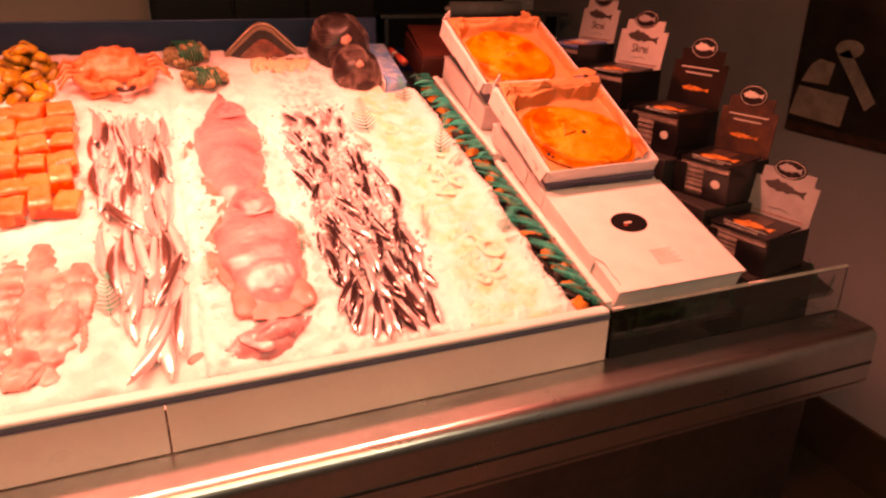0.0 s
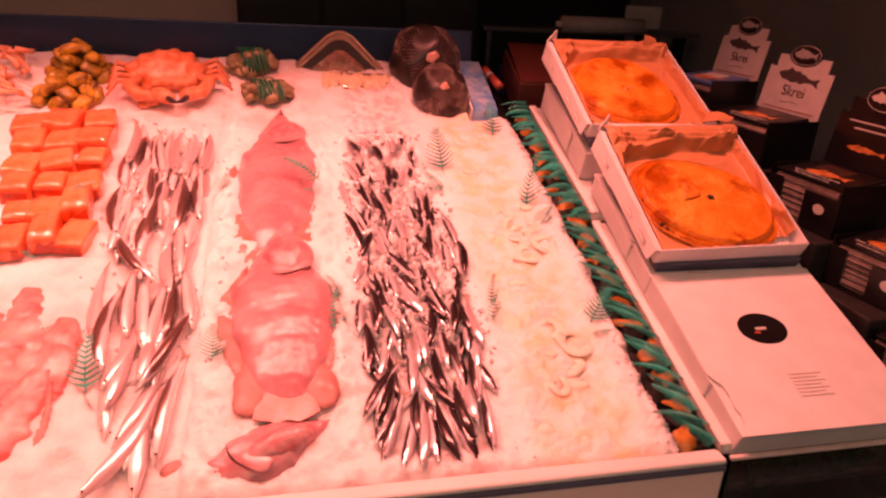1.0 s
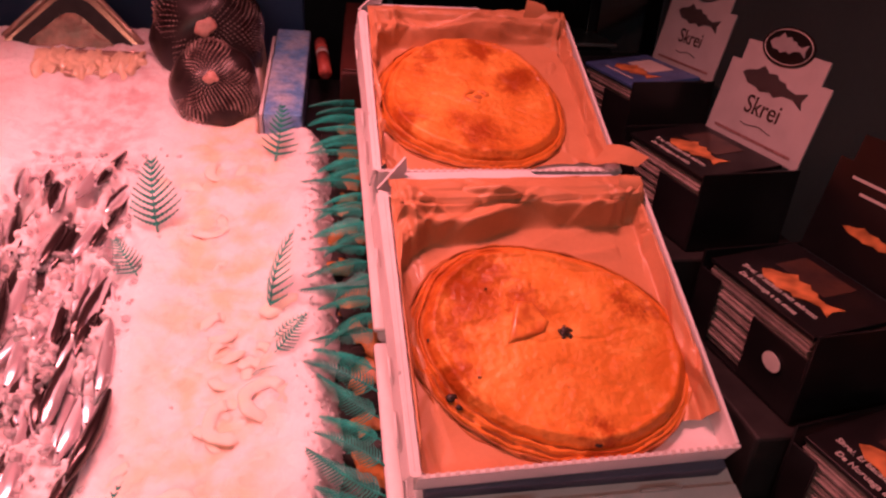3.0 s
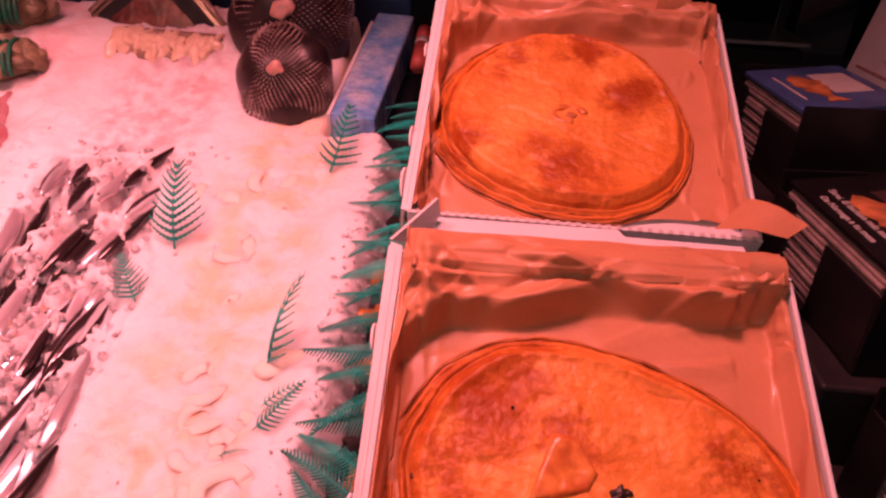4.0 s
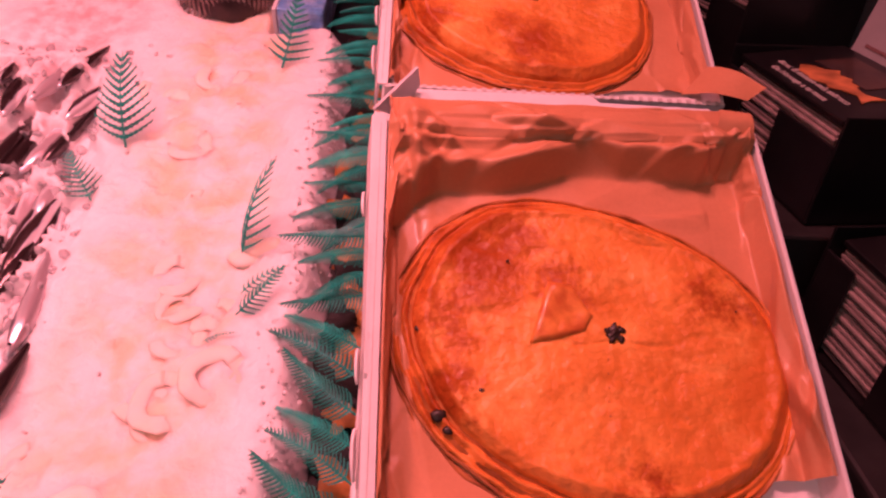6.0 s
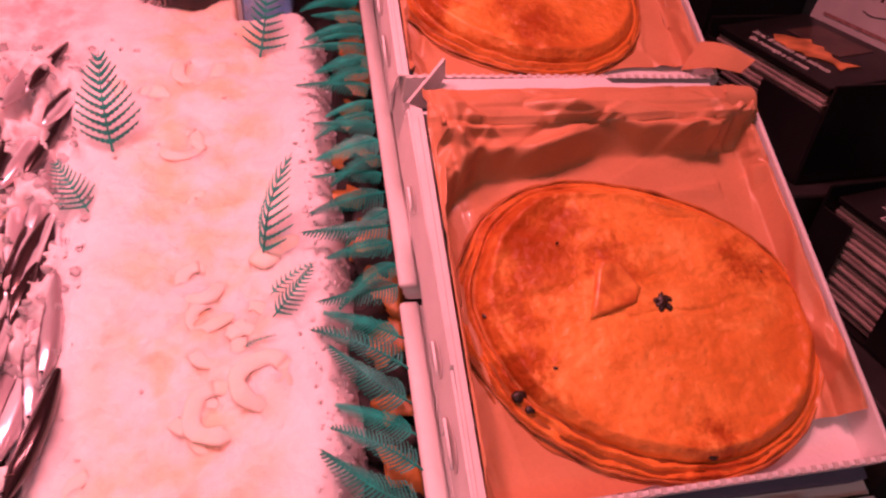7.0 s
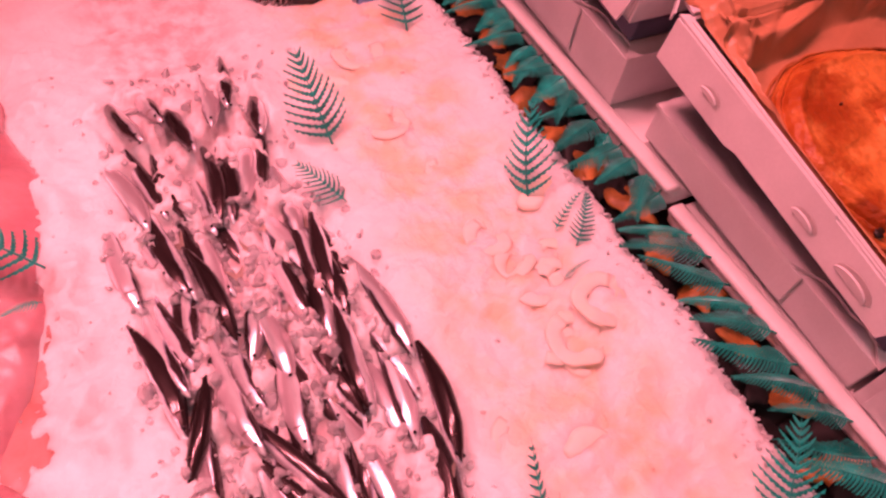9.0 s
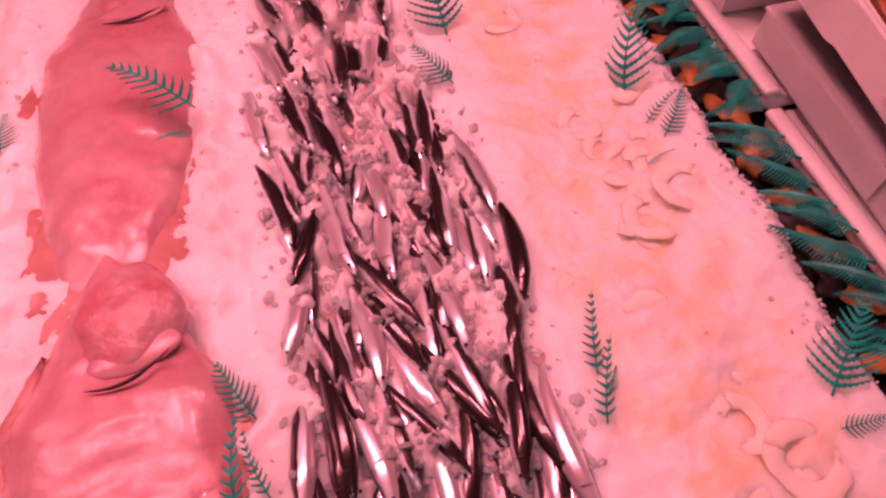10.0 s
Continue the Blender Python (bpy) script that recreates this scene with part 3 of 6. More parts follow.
def closed_box(name, sx, sy, sz, m, label, logo=False):
    """A closed cardboard box: base tray, lid, side flaps, tuck tabs."""
    b = thing(name, m, label, "box", "white pie boxes")
    part("base", box_me("base", sx, sy, sz - 0.006, M_CARD, 0.0015), b)
    notch = [(-0.004, -0.003), (sx + 0.004, -0.003), (sx + 0.004, sy), (-0.004, sy), (-0.004, sy * 0.34), (0.003, sy * 0.30), (0.013, sy * 0.26), (0.015, sy * 0.20), (0.012, sy * 0.15), (0.016, sy * 0.10), (0.012, sy * 0.05), (0.002, sy * 0.02)]
    part("lid", ribbon(notch, 0.0035, "lid", M_CARD), b, pose(0, 0, sz - 0.004))
    part("side_flap", box_me("side_flap", 0.0025, sy * 0.68, sz * 0.8, M_CARD, 0.0006), b, pose(-0.0045, sy * 0.29, sz * 0.14))
    for x in (0.08, 0.24):
        part("tuck_tab", box_me("tuck_tab", 0.045, 0.003, 0.006, M_CARDIN, 0.0005), b, pose(x, sy - 0.001, sz - 0.002))
    if logo:
        ring = [(0.049 * math.cos(a), 0.037 * math.sin(a)) for a in [2 * math.pi * i / 40 for i in range(40)]]
        disc = part("round_label", ribbon(ring, 0.0008, "round_label", M_PRINTBLACK), b, pose(sx * 0.455, sy * 0.585, sz), "glossy black oval sticker")
        part("mark", box_me("mark", 0.022, 0.006, 0.0006, M_PALEPRINT), disc, pose(-0.016, -0.004, 0.0011))
        part("mark", box_me("mark", 0.012, 0.004, 0.0006, M_REDPRINT), disc, pose(-0.022, -0.012, 0.0011))
        for i in range(7):
            part("text_line", box_me("text_line", 0.066 - 0.012 * (i % 2), 0.0018, 0.0004, M_CARDIN), b, pose(sx * 0.42, sy * 0.29 - 0.0075 * i, sz + 0.0003))
    return b


board_label = "thick white board under the pie boxes"
for v0, v1, h in ((0.02, 0.635, -0.012), (0.640, 1.16, 0.004)):
    b = thing("support_board", bedpose(-0.004, v0, h), board_label, "board", "white boards under boxes")
    part("panel", box_me("panel", 0.37, v1 - v0, 0.022, M_WHITE, 0.007, (0, 0, 0), True), b)
    part("edge_strip", box_me("edge_strip", 0.02, v1 - v0 - 0.004, 0.010, M_WHITE, 0.004, (-0.006, 0.002, 0.020), True), b)

closed_box("pie_box", 0.345, 0.365, 0.058, bedpose(0.010, 0.016, -0.004, 3), "closed white cardboard pie box with a black oval sticker", True)
closed_box("pie_box", 0.345, 0.335, 0.052, bedpose(0.014, 0.388, 0.0125, 4), "closed white cardboard pie box under an open one")
closed_box("pie_box", 0.345, 0.335, 0.075, bedpose(0.010, 0.785, 0.030, 3), "closed white cardboard pie box at the back of the stack")
# added wedges, dark blue for the shadow in the gap under each open box
wedge = thing("shade_wedge", bedpose(0.022, 0.391, 0.067, 9), "dark blue wedge for the shaded gap under a pie box", "carton")
part("panel", box_me("panel", 0.325, 0.32, 0.024, M_GAPBLUE, 0.002), wedge)
wedge2 = thing("shade_wedge", bedpose(0.022, 0.80, 0.108, 7), "dark blue wedge for the shaded gap under a pie box", "carton")
part("panel", box_me("panel", 0.30, 0.31, 0.028, M_GAPBLUE, 0.002), wedge2)


def half_disc(r, n=14):
    return [(r * math.cos(math.pi * i / n), r * 0.55 * math.sin(math.pi * i / n)) for i in range(n + 1)]


def liner(sx, sy, wall, seed, overhang):
    """Crumpled paper lining a box: flat under the pie, up the side walls, and in a creased wave over the back wall."""
    nx, ny = 190, 190
    rg = random.Random(int(seed * 10))
    folds = []
    for k in range(62):
        back = k < 26
        cx, cy = rg.uniform(0.0, sx), rg.uniform(sy * 0.74, sy * 1.05) if back else rg.uniform(0, sy)
        if not back:
            cx = rg.choice((rg.uniform(0, 0.05), rg.uniform(sx - 0.06, sx)))
        ang = rg.uniform(-0.7, 0.7) if back else rg.uniform(1.0, 2.1)
        folds.append((cx, cy, math.cos(ang), math.sin(ang), rg.uniform(0.035, 0.11), rg.uniform(0.006, 0.020), rg.choice((-1, 1, 1)) * rg.uniform(0.0025, 0.0075)))

    def creases(x, y):
        h = 0.0
        for cx, cy, c, d, ln, w, a in folds:
            u, v = (x - cx) * c + (y - cy) * d, -(x - cx) * d + (y - cy) * c
            if abs(u) < ln:
                # steep on one side, gentle on the other
                side = w * (0.45 if v > 0 else 1.3)
                if abs(v) < side:
                    h += a * (1 - abs(v) / side) * (1 - (u / ln) ** 2)
        return h

    verts = []
    for j in range(ny + 1):
        for i in range(nx + 1):
            u, w = i / nx, j / ny
            px = -0.032 + (sx + 0.060) * u
            front = 0.006 + 0.035 * smooth(0.35 * sx, 0.8 * sx, px)
            py = front + (sy + overhang - front) * w
            z = 0.0045
            cr = creases(px, py)
            # the wave at the back: a steep riser, then a slope down to the top of the back wall
            foot = sy * 0.83 + 0.022 * noise.noise(Vector((px * 9, seed, 0))) + 0.026 * smooth(0.25, 0.9, px / sx) - 0.05 * smooth(0.16, -0.02, px / sx)
            run = 0.018 + 0.016 * abs(noise.noise(Vector((px * 14, seed + 4, 0))))
            crest = wall * (0.92 + 0.25 * noise.noise(Vector((px * 8, seed + 8, 0))))
            up = smooth(foot, foot + run, py)
            z += crest * up * (0.85 + 0.15 * up)
            if py > foot + run:
                f = min((py - foot - run) / max(sy - foot - run, 0.01), 1)
                z += (wall + 0.001 - crest) * f - 0.010 * math.sin(math.pi * f) * (0.3 + abs(noise.noise(Vector((px * 11, py * 11, seed)))))
            if py > sy - 0.014:
                z = max(z, wall + 0.004)
                cr = abs(cr)
            if py > sy:
                z -= 0.35 * (py - sy)
            left, right = max(0.012 - px, 0), max(px - (sx - 0.016), 0)
            if left:
                z = max(z, min(0.0045 + left * 1.5, wall * 1.03) + 0.3 * cr)
                px = 0.0115 - min(left, 0.03) * 0.22
            elif right:
                z = max(z, min(0.0045 + right * 1.2, wall * 0.8) + 0.3 * cr)
                px = sx - 0.016 + min(right, 0.03) * 0.32
            z += cr * (0.15 + 0.85 * max(up, smooth(sx * 0.60, sx * 0.95, px), smooth(0.05, 0.0, px)))
            z += 0.0012 * noise.noise(Vector((px * 30, py * 30, seed)))
            if not up:
                z = max(z, 0.0042)
            px += 0.5 * cr * (1 if left else 0) - 0.5 * abs(cr) * (1 if right else 0)
            py -= 0.45 * cr * up
            verts.append((min(max(px, 0.0048), sx - 0.0052), max(py, 0.0056), z))
    k = nx + 1
    faces = [(j * k + i, j * k + i + 1, j * k + k + i + 1, j * k + k + i) for j in range(ny) for i in range(nx)]
    return mesh_of("paper_liner", verts, faces, M_KRAFT)


def loose_corner(points, seed):
    """A stiff corner of the lining paper that sticks out of the box: a bowed sheet between two edges of (x, y, z) points."""
    (a, b), (c, d) = [[Vector(q) for q in e] for e in points]
    n = 14
    verts = []
    for j in range(n + 1):
        for i in range(n + 1):
            u, w = i / n, j / n
            q = a.lerp(b, u).lerp(c.lerp(d, u), w)
            verts.append(q + Vector((0, 0, 0.006 * math.sin(math.pi * w) + 0.003 * noise.noise(q * 40 + Vector((seed, 0, 0))))))
    faces = [(j * (n + 1) + i, j * (n + 1) + i + 1, (j + 1) * (n + 1) + i + 1, (j + 1) * (n + 1) + i) for j in range(n) for i in range(n)]
    return mesh_of("paper_corner", verts, faces, M_KRAFT)


PERF = box_me("perforation", 0.0042, 0.0046, 0.0022, M_CARDIN)


def open_box(m, sx, sy, wall, seed, back, label):
    b = thing("open_pie_box", m, label, "box", "open pie boxes")
    part("floor_panel", box_me("floor_panel", sx, sy, 0.003, M_CARD), b)
    fw = part("front_wall", box_me("front_wall", sx, 0.004, wall, M_CARD, 0.0012), b, pose(0, 0, 0.0))
    part("back_wall", box_me("back_wall", sx, 0.004, wall, M_CARD, 0.0012), b, pose(0, sy - 0.004, 0.0))
    lw = part("side_wall", box_me("side_wall", 0.004, sy - 0.01, wall, M_CARD, 0.0012), b, pose(0, 0.005, 0))
    part("side_wall", box_me("side_wall", 0.004, sy - 0.01, wall, M_CARD, 0.0012), b, pose(sx - 0.004, 0.005, 0))
    # the left wall is doubled: a narrow cap, and an outer panel with finger notches and half-round tabs
    cap = part("wall_cap", ribbon([(-0.0045, 0.002), (0.004, 0.002), (0.003, sy * 0.5), (0.003, sy + 0.002), (-0.008, sy + 0.006), (-0.008, sy * 0.62), (-0.006, sy * 0.60), (-0.006, sy * 0.38), (-0.0045, sy * 0.36)], 0.0022, "wall_cap", M_CARD), b, pose(0, 0, wall - 0.001))
    outer = part("outer_flap", ribbon([(0, 0), (sy * 0.30, 0), (sy * 0.31, -0.003), (sy * 0.62, -0.003), (sy * 0.64, 0), (sy, 0.001), (sy * 0.985, wall * 1.3), (sy * 0.64, wall * 1.25), (sy * 0.60, wall * 1.12), (sy * 0.02, wall * 1.05)], 0.0025, "outer_flap", M_CARD), b)
    outer.matrix_basis = Matrix(((-0.012, -0.10, 1, -0.0062), (1, 0.0, 0.012, 0.004), (0.0, -1, -0.10, wall - 0.001), (0, 0, 0, 1)))
    for y, rad in ((0.052, 0.019), (0.118, 0.014), (0.262, 0.012)):
        slot = part("finger_notch", ribbon(half_disc(rad * 1.12), 0.0006, "finger_notch", M_CARDIN), outer, pose(y, wall * 0.66, -0.0008, 180))
        part("thumb_tab", ribbon(half_disc(rad), 0.002, "thumb_tab", M_CARD), slot, pose(0.002, -0.001, 0.001, 16))
    part("fold_line", box_me("fold_line", 0.0006, sy * 0.96, 0.0005, M_CARDIN), cap, pose(-0.002, sy * 0.02, 0.0022))
    for i in range(34):
        part("perforation", PERF, fw, pose(0.008 + (sx - 0.018) * i / 33, -0.0003, wall - 0.0012))
    part("back_flap", ribbon([(0.02, 0), (sx - 0.02, 0), (sx - 0.03, 0.038), (sx * 0.6, 0.04), (sx * 0.58, 0.048), (0.03, 0.048)], 0.003, "back_flap", M_CARD), b, pose(0, sy, wall * 0.62, -7))
    part("corner_tab", mesh_of("corner_tab", [(-0.008, sy + 0.010, wall - 0.002), (0.0145, sy + 0.026, 0.004), (0.0325, sy + 0.046, wall * 0.75), (0.030, sy + 0.050, wall + 0.010)] + [(-0.0102, sy + 0.011, wall - 0.002), (0.0123, sy + 0.027, 0.004), (0.0303, sy + 0.047, wall * 0.75), (0.0278, sy + 0.051, wall + 0.010)],
                               [(0, 1, 2, 3), (7, 6, 5, 4), (0, 4, 5, 1), (1, 5, 6, 2), (2, 6, 7, 3), (3, 7, 4, 0)], M_CARD, False), b)
    return b


def pie(m, r, waves, seed, kind, label):
    """A flat double-crust pie: domed lid, grooves and ridges of layered pastry round the rim. waves: (order, cosine, sine) of the outline."""
    p = thing("pie", m, label, "pie", "round pies")
    crust = M_PIE if kind == "wedge" else M_PIEFAR

    def radius(a):
        return r + sum(c * math.cos(k * a) + d * math.sin(k * a) for k, c, d in waves)

    def lid_z(x, y):
        q = Vector((x, y, seed))
        z = 0.0034 * noise.noise(q * 12) + 0.0012 * noise.noise(q * 38) + 0.0006 * noise.noise(q * 110)
        fold = noise.noise(Vector((x * 16 + seed, y * 34, 2.0)))
        z += 0.0022 * noise.noise(Vector((x * 22 + 3, y * 22, seed + 2)))
        return 0.0165 + z - 0.0012 * smooth(0.12, 0.0, abs(fold))

    seg = 220
    steps = [0.80 * i / 34 for i in range(1, 35)] + [0.80 + 0.20 * i / 44 for i in range(1, 45)]
    rings = len(steps)
    verts, faces = [(0, 0, lid_z(0, 0))], []
    for i in range(1, rings + 1):
        f = steps[i - 1]
        for k in range(seg):
            a = 2 * math.pi * k / seg
            ca, sa = math.cos(a), math.sin(a)
            # the groove between lid and rim is wide towards the front and nearly shut at the back
            wide = (0.5 + 0.5 * math.cos(a - radians(222))) ** 1.6
            seam = 0.965 - 0.100 * wide + 0.014 * noise.noise(Vector((ca * 3, sa * 3, seed)))
            rr = radius(a) * f * (1 + 0.014 * f ** 6 * noise.noise(Vector((ca * 7, sa * 7, seed + 5))))
            x, y = rr * ca, rr * sa
            lid = lid_z(x, y) * (1 - 0.35 * smooth(seam - 0.10, seam - 0.005, f) ** 2) + 0.0022 * math.exp(-((f - seam + 0.07) / 0.035) ** 2)
            g = (f - seam) / max(1 - seam, 0.01)
            wander = 0.42 * noise.noise(Vector((ca * 3, sa * 3, seed + 9))) + 0.06 * noise.noise(Vector((ca * 18, sa * 18, seed)))
            ridge = 0.0095 - 0.0040 * max(g, 0) + 0.0032 * wide * (0.75 + 0.8 * noise.noise(Vector((ca * 6, sa * 6, seed + 14)))) * math.cos(2 * math.pi * (1.9 * g + 0.45 + wander)) + 0.0012 * noise.noise(Vector((x * 120, y * 120, seed)))
            k2 = smooth(seam - 0.012, seam + 0.012, f)
            z = lid * (1 - k2) + ridge * k2 - 0.0058 * math.exp(-((f - seam) / 0.012) ** 2) * (0.35 + 0.65 * wide)
            if i == rings:
                z -= 0.002
            verts.append((x, y, z))
    for k in range(seg):
        faces.append((0, 1 + k, 1 + (k + 1) % seg))
    for i in range(rings - 1):
        for k in range(seg):
            a, b = 1 + i * seg + k, 1 + i * seg + (k + 1) % seg
            faces.append((a, a + seg, b + seg, b))
    part("top_crust", mesh_of("top_crust", verts, faces, crust), p)
    for layer, (z, out, th) in enumerate(((0.0016, 0.003, 0.0018), (0.0040, -0.0005, 0.0014), (0.0060, 0.0015, 0.0014))):
        pts, rad_l = [], []
        for k in range(121):
            a = 2 * math.pi * k / 120
            q = radius(a) + out + 0.003 * noise.noise(Vector((math.cos(a) * 5, math.sin(a) * 5, seed + layer * 3))) + 0.0012 * noise.noise(Vector((math.cos(a) * 22, math.sin(a) * 22, layer)))
            pts.append((q * math.cos(a), q * math.sin(a), z + 0.0010 * noise.noise(Vector((math.cos(a) * 7, math.sin(a) * 7, seed + layer)))))
            rad_l.append(th * (1 + 0.35 * noise.noise(Vector((math.cos(a) * 9, math.sin(a) * 9, seed + layer)))))
        part("rim_layer", tube(pts, rad_l, "rim_layer", M_PIERIM, 8), p)
    base = [(0.99 * radius(2 * math.pi * k / 60) * math.cos(2 * math.pi * k / 60), 0.99 * radius(2 * math.pi * k / 60) * math.sin(2 * math.pi * k / 60), z) for z in (0, 0.006) for k in range(60)]
    part("bottom_crust", mesh_of("bottom_crust", base, [tuple(range(59, -1, -1)), tuple(range(60, 120))] + [(k, (k + 1) % 60, 60 + (k + 1) % 60, 60 + k) for k in range(60)], M_PIERIM), p)
    if kind == "wedge":
        # a three-cornered scrap, thick at its straight edges and melting into the lid
        corners = [Vector((-0.048, 0.000)), Vector((-0.030, 0.052)), Vector((-0.012, 0.048)), Vector((0.003, 0.024)), Vector((-0.004, 0.011)), Vector((-0.030, 0.003))]
        mid = sum(corners, Vector((0, 0))) / 6
        outline = []
        for i in range(6):
            a, b = corners[i], corners[(i + 1) % 6]
            outline += [a.lerp(b, j / 5) for j in range(5)]
        v2, f2 = [], []
        for lev, (shrink, up) in enumerate(((1.06, -0.0015), (1.0, 0.0016), (0.93, 0.0034), (0.80, 0.0040), (0.55, 0.0032), (0.3, 0.0027))):
            for c in outline:
                q = mid + (c - mid) * shrink
                v2.append((q.x, q.y, lid_z(q.x, q.y) + up * (1.0 if q.x < -0.018 else 0.75) + 0.0004 * noise.noise(Vector((q.x * 160, q.y * 160, 4)))))
        m2 = len(outline)
        for lev in range(5):
            f2 += [(lev * m2 + k, lev * m2 + (k + 1) % m2, lev * m2 + m2 + (k + 1) % m2, lev * m2 + m2 + k) for k in range(m2)]
        f2.append(tuple(range(5 * m2, 6 * m2)))
        part("pastry_piece", mesh_of("pastry_piece", v2, f2, M_PIEBROWN), p, None, "triangular pastry scrap baked on top")
        hole = part("burnt_hole", blob("burnt_hole", 0.0068, 0.0068, 0.0025, M_BURNT, 3.0, 0.7, 240, 4), p, pose(0.020, 0.009, lid_z(0.020, 0.009) + 0.0004), "burnt filling bubbling through the crust")
        for k in range(5):
            a = 1.26 * k + 0.4
            part("burnt_flake", blob("burnt_flake", 0.0036, 0.0022, 0.0016, M_BURNT, k * 2.0, 0.5, 300, 2), hole, pose(0.006 * math.cos(a), 0.006 * math.sin(a), 0.0004, 0, 0, 73 * k))
        for x, y, sz, z in ((-0.088, -0.038, 0.0034, 0.0155), (-0.119, -0.055, 0.0062, 0.0095), (0.026, -0.118, 0.0052, 0.0120), (-0.112, -0.066, 0.0040, 0.0090), (0.122, 0.030, 0.0018, 0.015), (-0.062, 0.07, 0.0014, 0.017), (-0.134, 0.012, 0.0035, 0.010)):
            part("burnt_spot", blob("burnt_spot", sz, sz * 0.8, 0.0022, M_BURNT, x * 90, 0.5, 300, 2), p, pose(x, y, z))
        for i in range(5):
            part("fork_prick", blob("fork_prick", 0.0007, 0.0012, 0.0005, M_PIERIM, i, 0.2, 200, 1), p, pose(0.012 - 0.001 * i, -0.012 - 0.011 * i, lid_z(0.012, -0.012 - 0.011 * i)))
    else:
        pts = [(0.017 * math.cos(a), 0.012 * math.sin(a), 0.001 * math.sin(3 * a)) for a in [2 * math.pi * i / 24 for i in range(20)]]
        part("pastry_rose", tube(pts, [0.0040 + 0.0012 * math.sin(i) for i in range(20)], "pastry_rose", M_PIEBROWN, 8, 0.6), p, pose(0.006, -0.004, lid_z(0, 0) + 0.0004), "pastry ring round the steam hole")
        part("steam_hole", blob("steam_hole", 0.008, 0.006, 0.002, M_PIERIM, 2, 0.3, 200, 2), p, pose(0.010, -0.004, lid_z(0, 0)))
    return p


near_m = bedpose(0.010, 0.390, 0.093, 11.5, 0, 1.2)
far_m = bedpose(0.000, 0.788, 0.145, 9)
open_box(near_m, 0.338, 0.342, 0.036, 2.0, 0.052, "open white cardboard box lined with kraft paper")
pl = thing("paper_liner", near_m @ pose(0, 0, 0.003), "crumpled orange-brown kraft paper lining a pie box", "paper", "box liners", me=liner(0.338, 0.342, 0.036, 2.0, 0.022))
part("paper_corner", loose_corner((((0.296, 0.335, 0.040), (0.330, 0.325, 0.036)), ((0.300, 0.356, 0.047), (0.328, 0.352, 0.048))), 1), pl)
open_box(far_m, 0.335, 0.342, 0.036, 7.0, 0.05, "open white cardboard box lined with kraft paper, at the back")
pl = thing("paper_liner", far_m @ pose(0, 0, 0.003), "crumpled orange-brown kraft paper lining a pie box, one corner out", "paper", "box liners", me=liner(0.335, 0.342, 0.036, 7.0, 0.014))
part("paper_corner", loose_corner((((0.290, 0.008, 0.036), (0.326, 0.050, 0.034)), ((0.352, -0.002, 0.044), (0.372, 0.012, 0.049))), 4), pl)
part("paper_corner", loose_corner((((0.255, 0.330, 0.034), (0.300, 0.335, 0.034)), ((0.262, 0.350, 0.062), (0.292, 0.348, 0.056))), 6), pl)
pie(near_m @ pose(0.167, 0.141, 0.0055), 0.1455, ((1, 0.0030, 0.0), (2, 0.0132, -0.0106), (3, 0.0018, 0.0006)), 1.0, "wedge", "golden baked round pie with a triangular pastry scrap")
pie(far_m @ pose(0.150, 0.169, 0.0055), 0.1435, ((2, -0.0026, -0.0012), (3, -0.0040, -0.0050)), 8.0, "ring", "golden baked round pie with a pastry ring")

# ---- fish ----


def fish_meshes(length, half, thick, bend, skin, tag):
    """Body, tail and eye of a slender fish; head towards -Y, back towards +X."""
    n, m = 16, 10
    verts, faces = [], []

    def axis(s):
        return bend * math.sin(math.pi * s * 0.9)

    for i in range(n + 1):
        s = i / n
        w = half * max(0.10, (min(s / 0.26, 1)) ** 0.6 * (1 - 0.74 * max(0, (s - 0.5) / 0.5) ** 1.4))
        for k in range(m):
            a = 2 * math.pi * k / m
            verts.append((axis(s) + w * math.cos(a), (s - 0.5) * length * 0.86, thick / half * w * math.sin(a)))
    for i in range(n):
        for k in range(m):
            a, b = i * m + k, i * m + (k + 1) % m
            faces.append((a, b, b + m, a + m))
    faces += [tuple(range(m - 1, -1, -1)), tuple(range(n * m, n * m + m))]
    body = mesh_of(tag + "_body", verts, faces, skin)
    y0, x0 = 0.36 * length, axis(1)
    tail = ribbon([(x0 - half * 0.18, y0 * 1.12), (x0 + half * 0.18, y0 * 1.12), (x0 + half * 0.9, y0 + 0.17 * length), (x0, y0 + 0.115 * length), (x0 - half * 0.9, y0 + 0.17 * length)], 0.0008, "tail_fin", M_FIN)
    gill = tube([(axis(0.2) + half * 0.62 * math.cos(a), -0.265 * length - 0.012 * length * math.sin(a * 1.0), thick * 0.93 * math.sin(a)) for a in [0.5 + 2.1 * i / 7 for i in range(8)]],
                [half * 0.035] * 8, "gill_cover", M_GILL, 5)
    eye = blob("eye", half * 0.17, half * 0.17, half * 0.10, M_EYE, 0, 0, 1, 2)
    eye_at = (axis(0.1) + half * 0.12, -0.365 * length, thick * 0.66)
    return body, tail, gill, eye, eye_at


def fish_kit(length, half, thick, bends, skin, tag):
    return [fish_meshes(length, half, thick, b, skin, tag) for b in bends]


def put_fish(name, kit, m, label, group):
    body, tail, gill, eye, eye_at = kit
    f = thing(name, m, label, "fish", group, me=body)
    part("tail_fin", tail, f)
    part("gill_cover", gill, f)
    part("eye", eye, f, pose(*eye_at))
    part("eye", eye, f, pose(eye_at[0], eye_at[1], -eye_at[2]))
    return f


rng = random.Random(21)
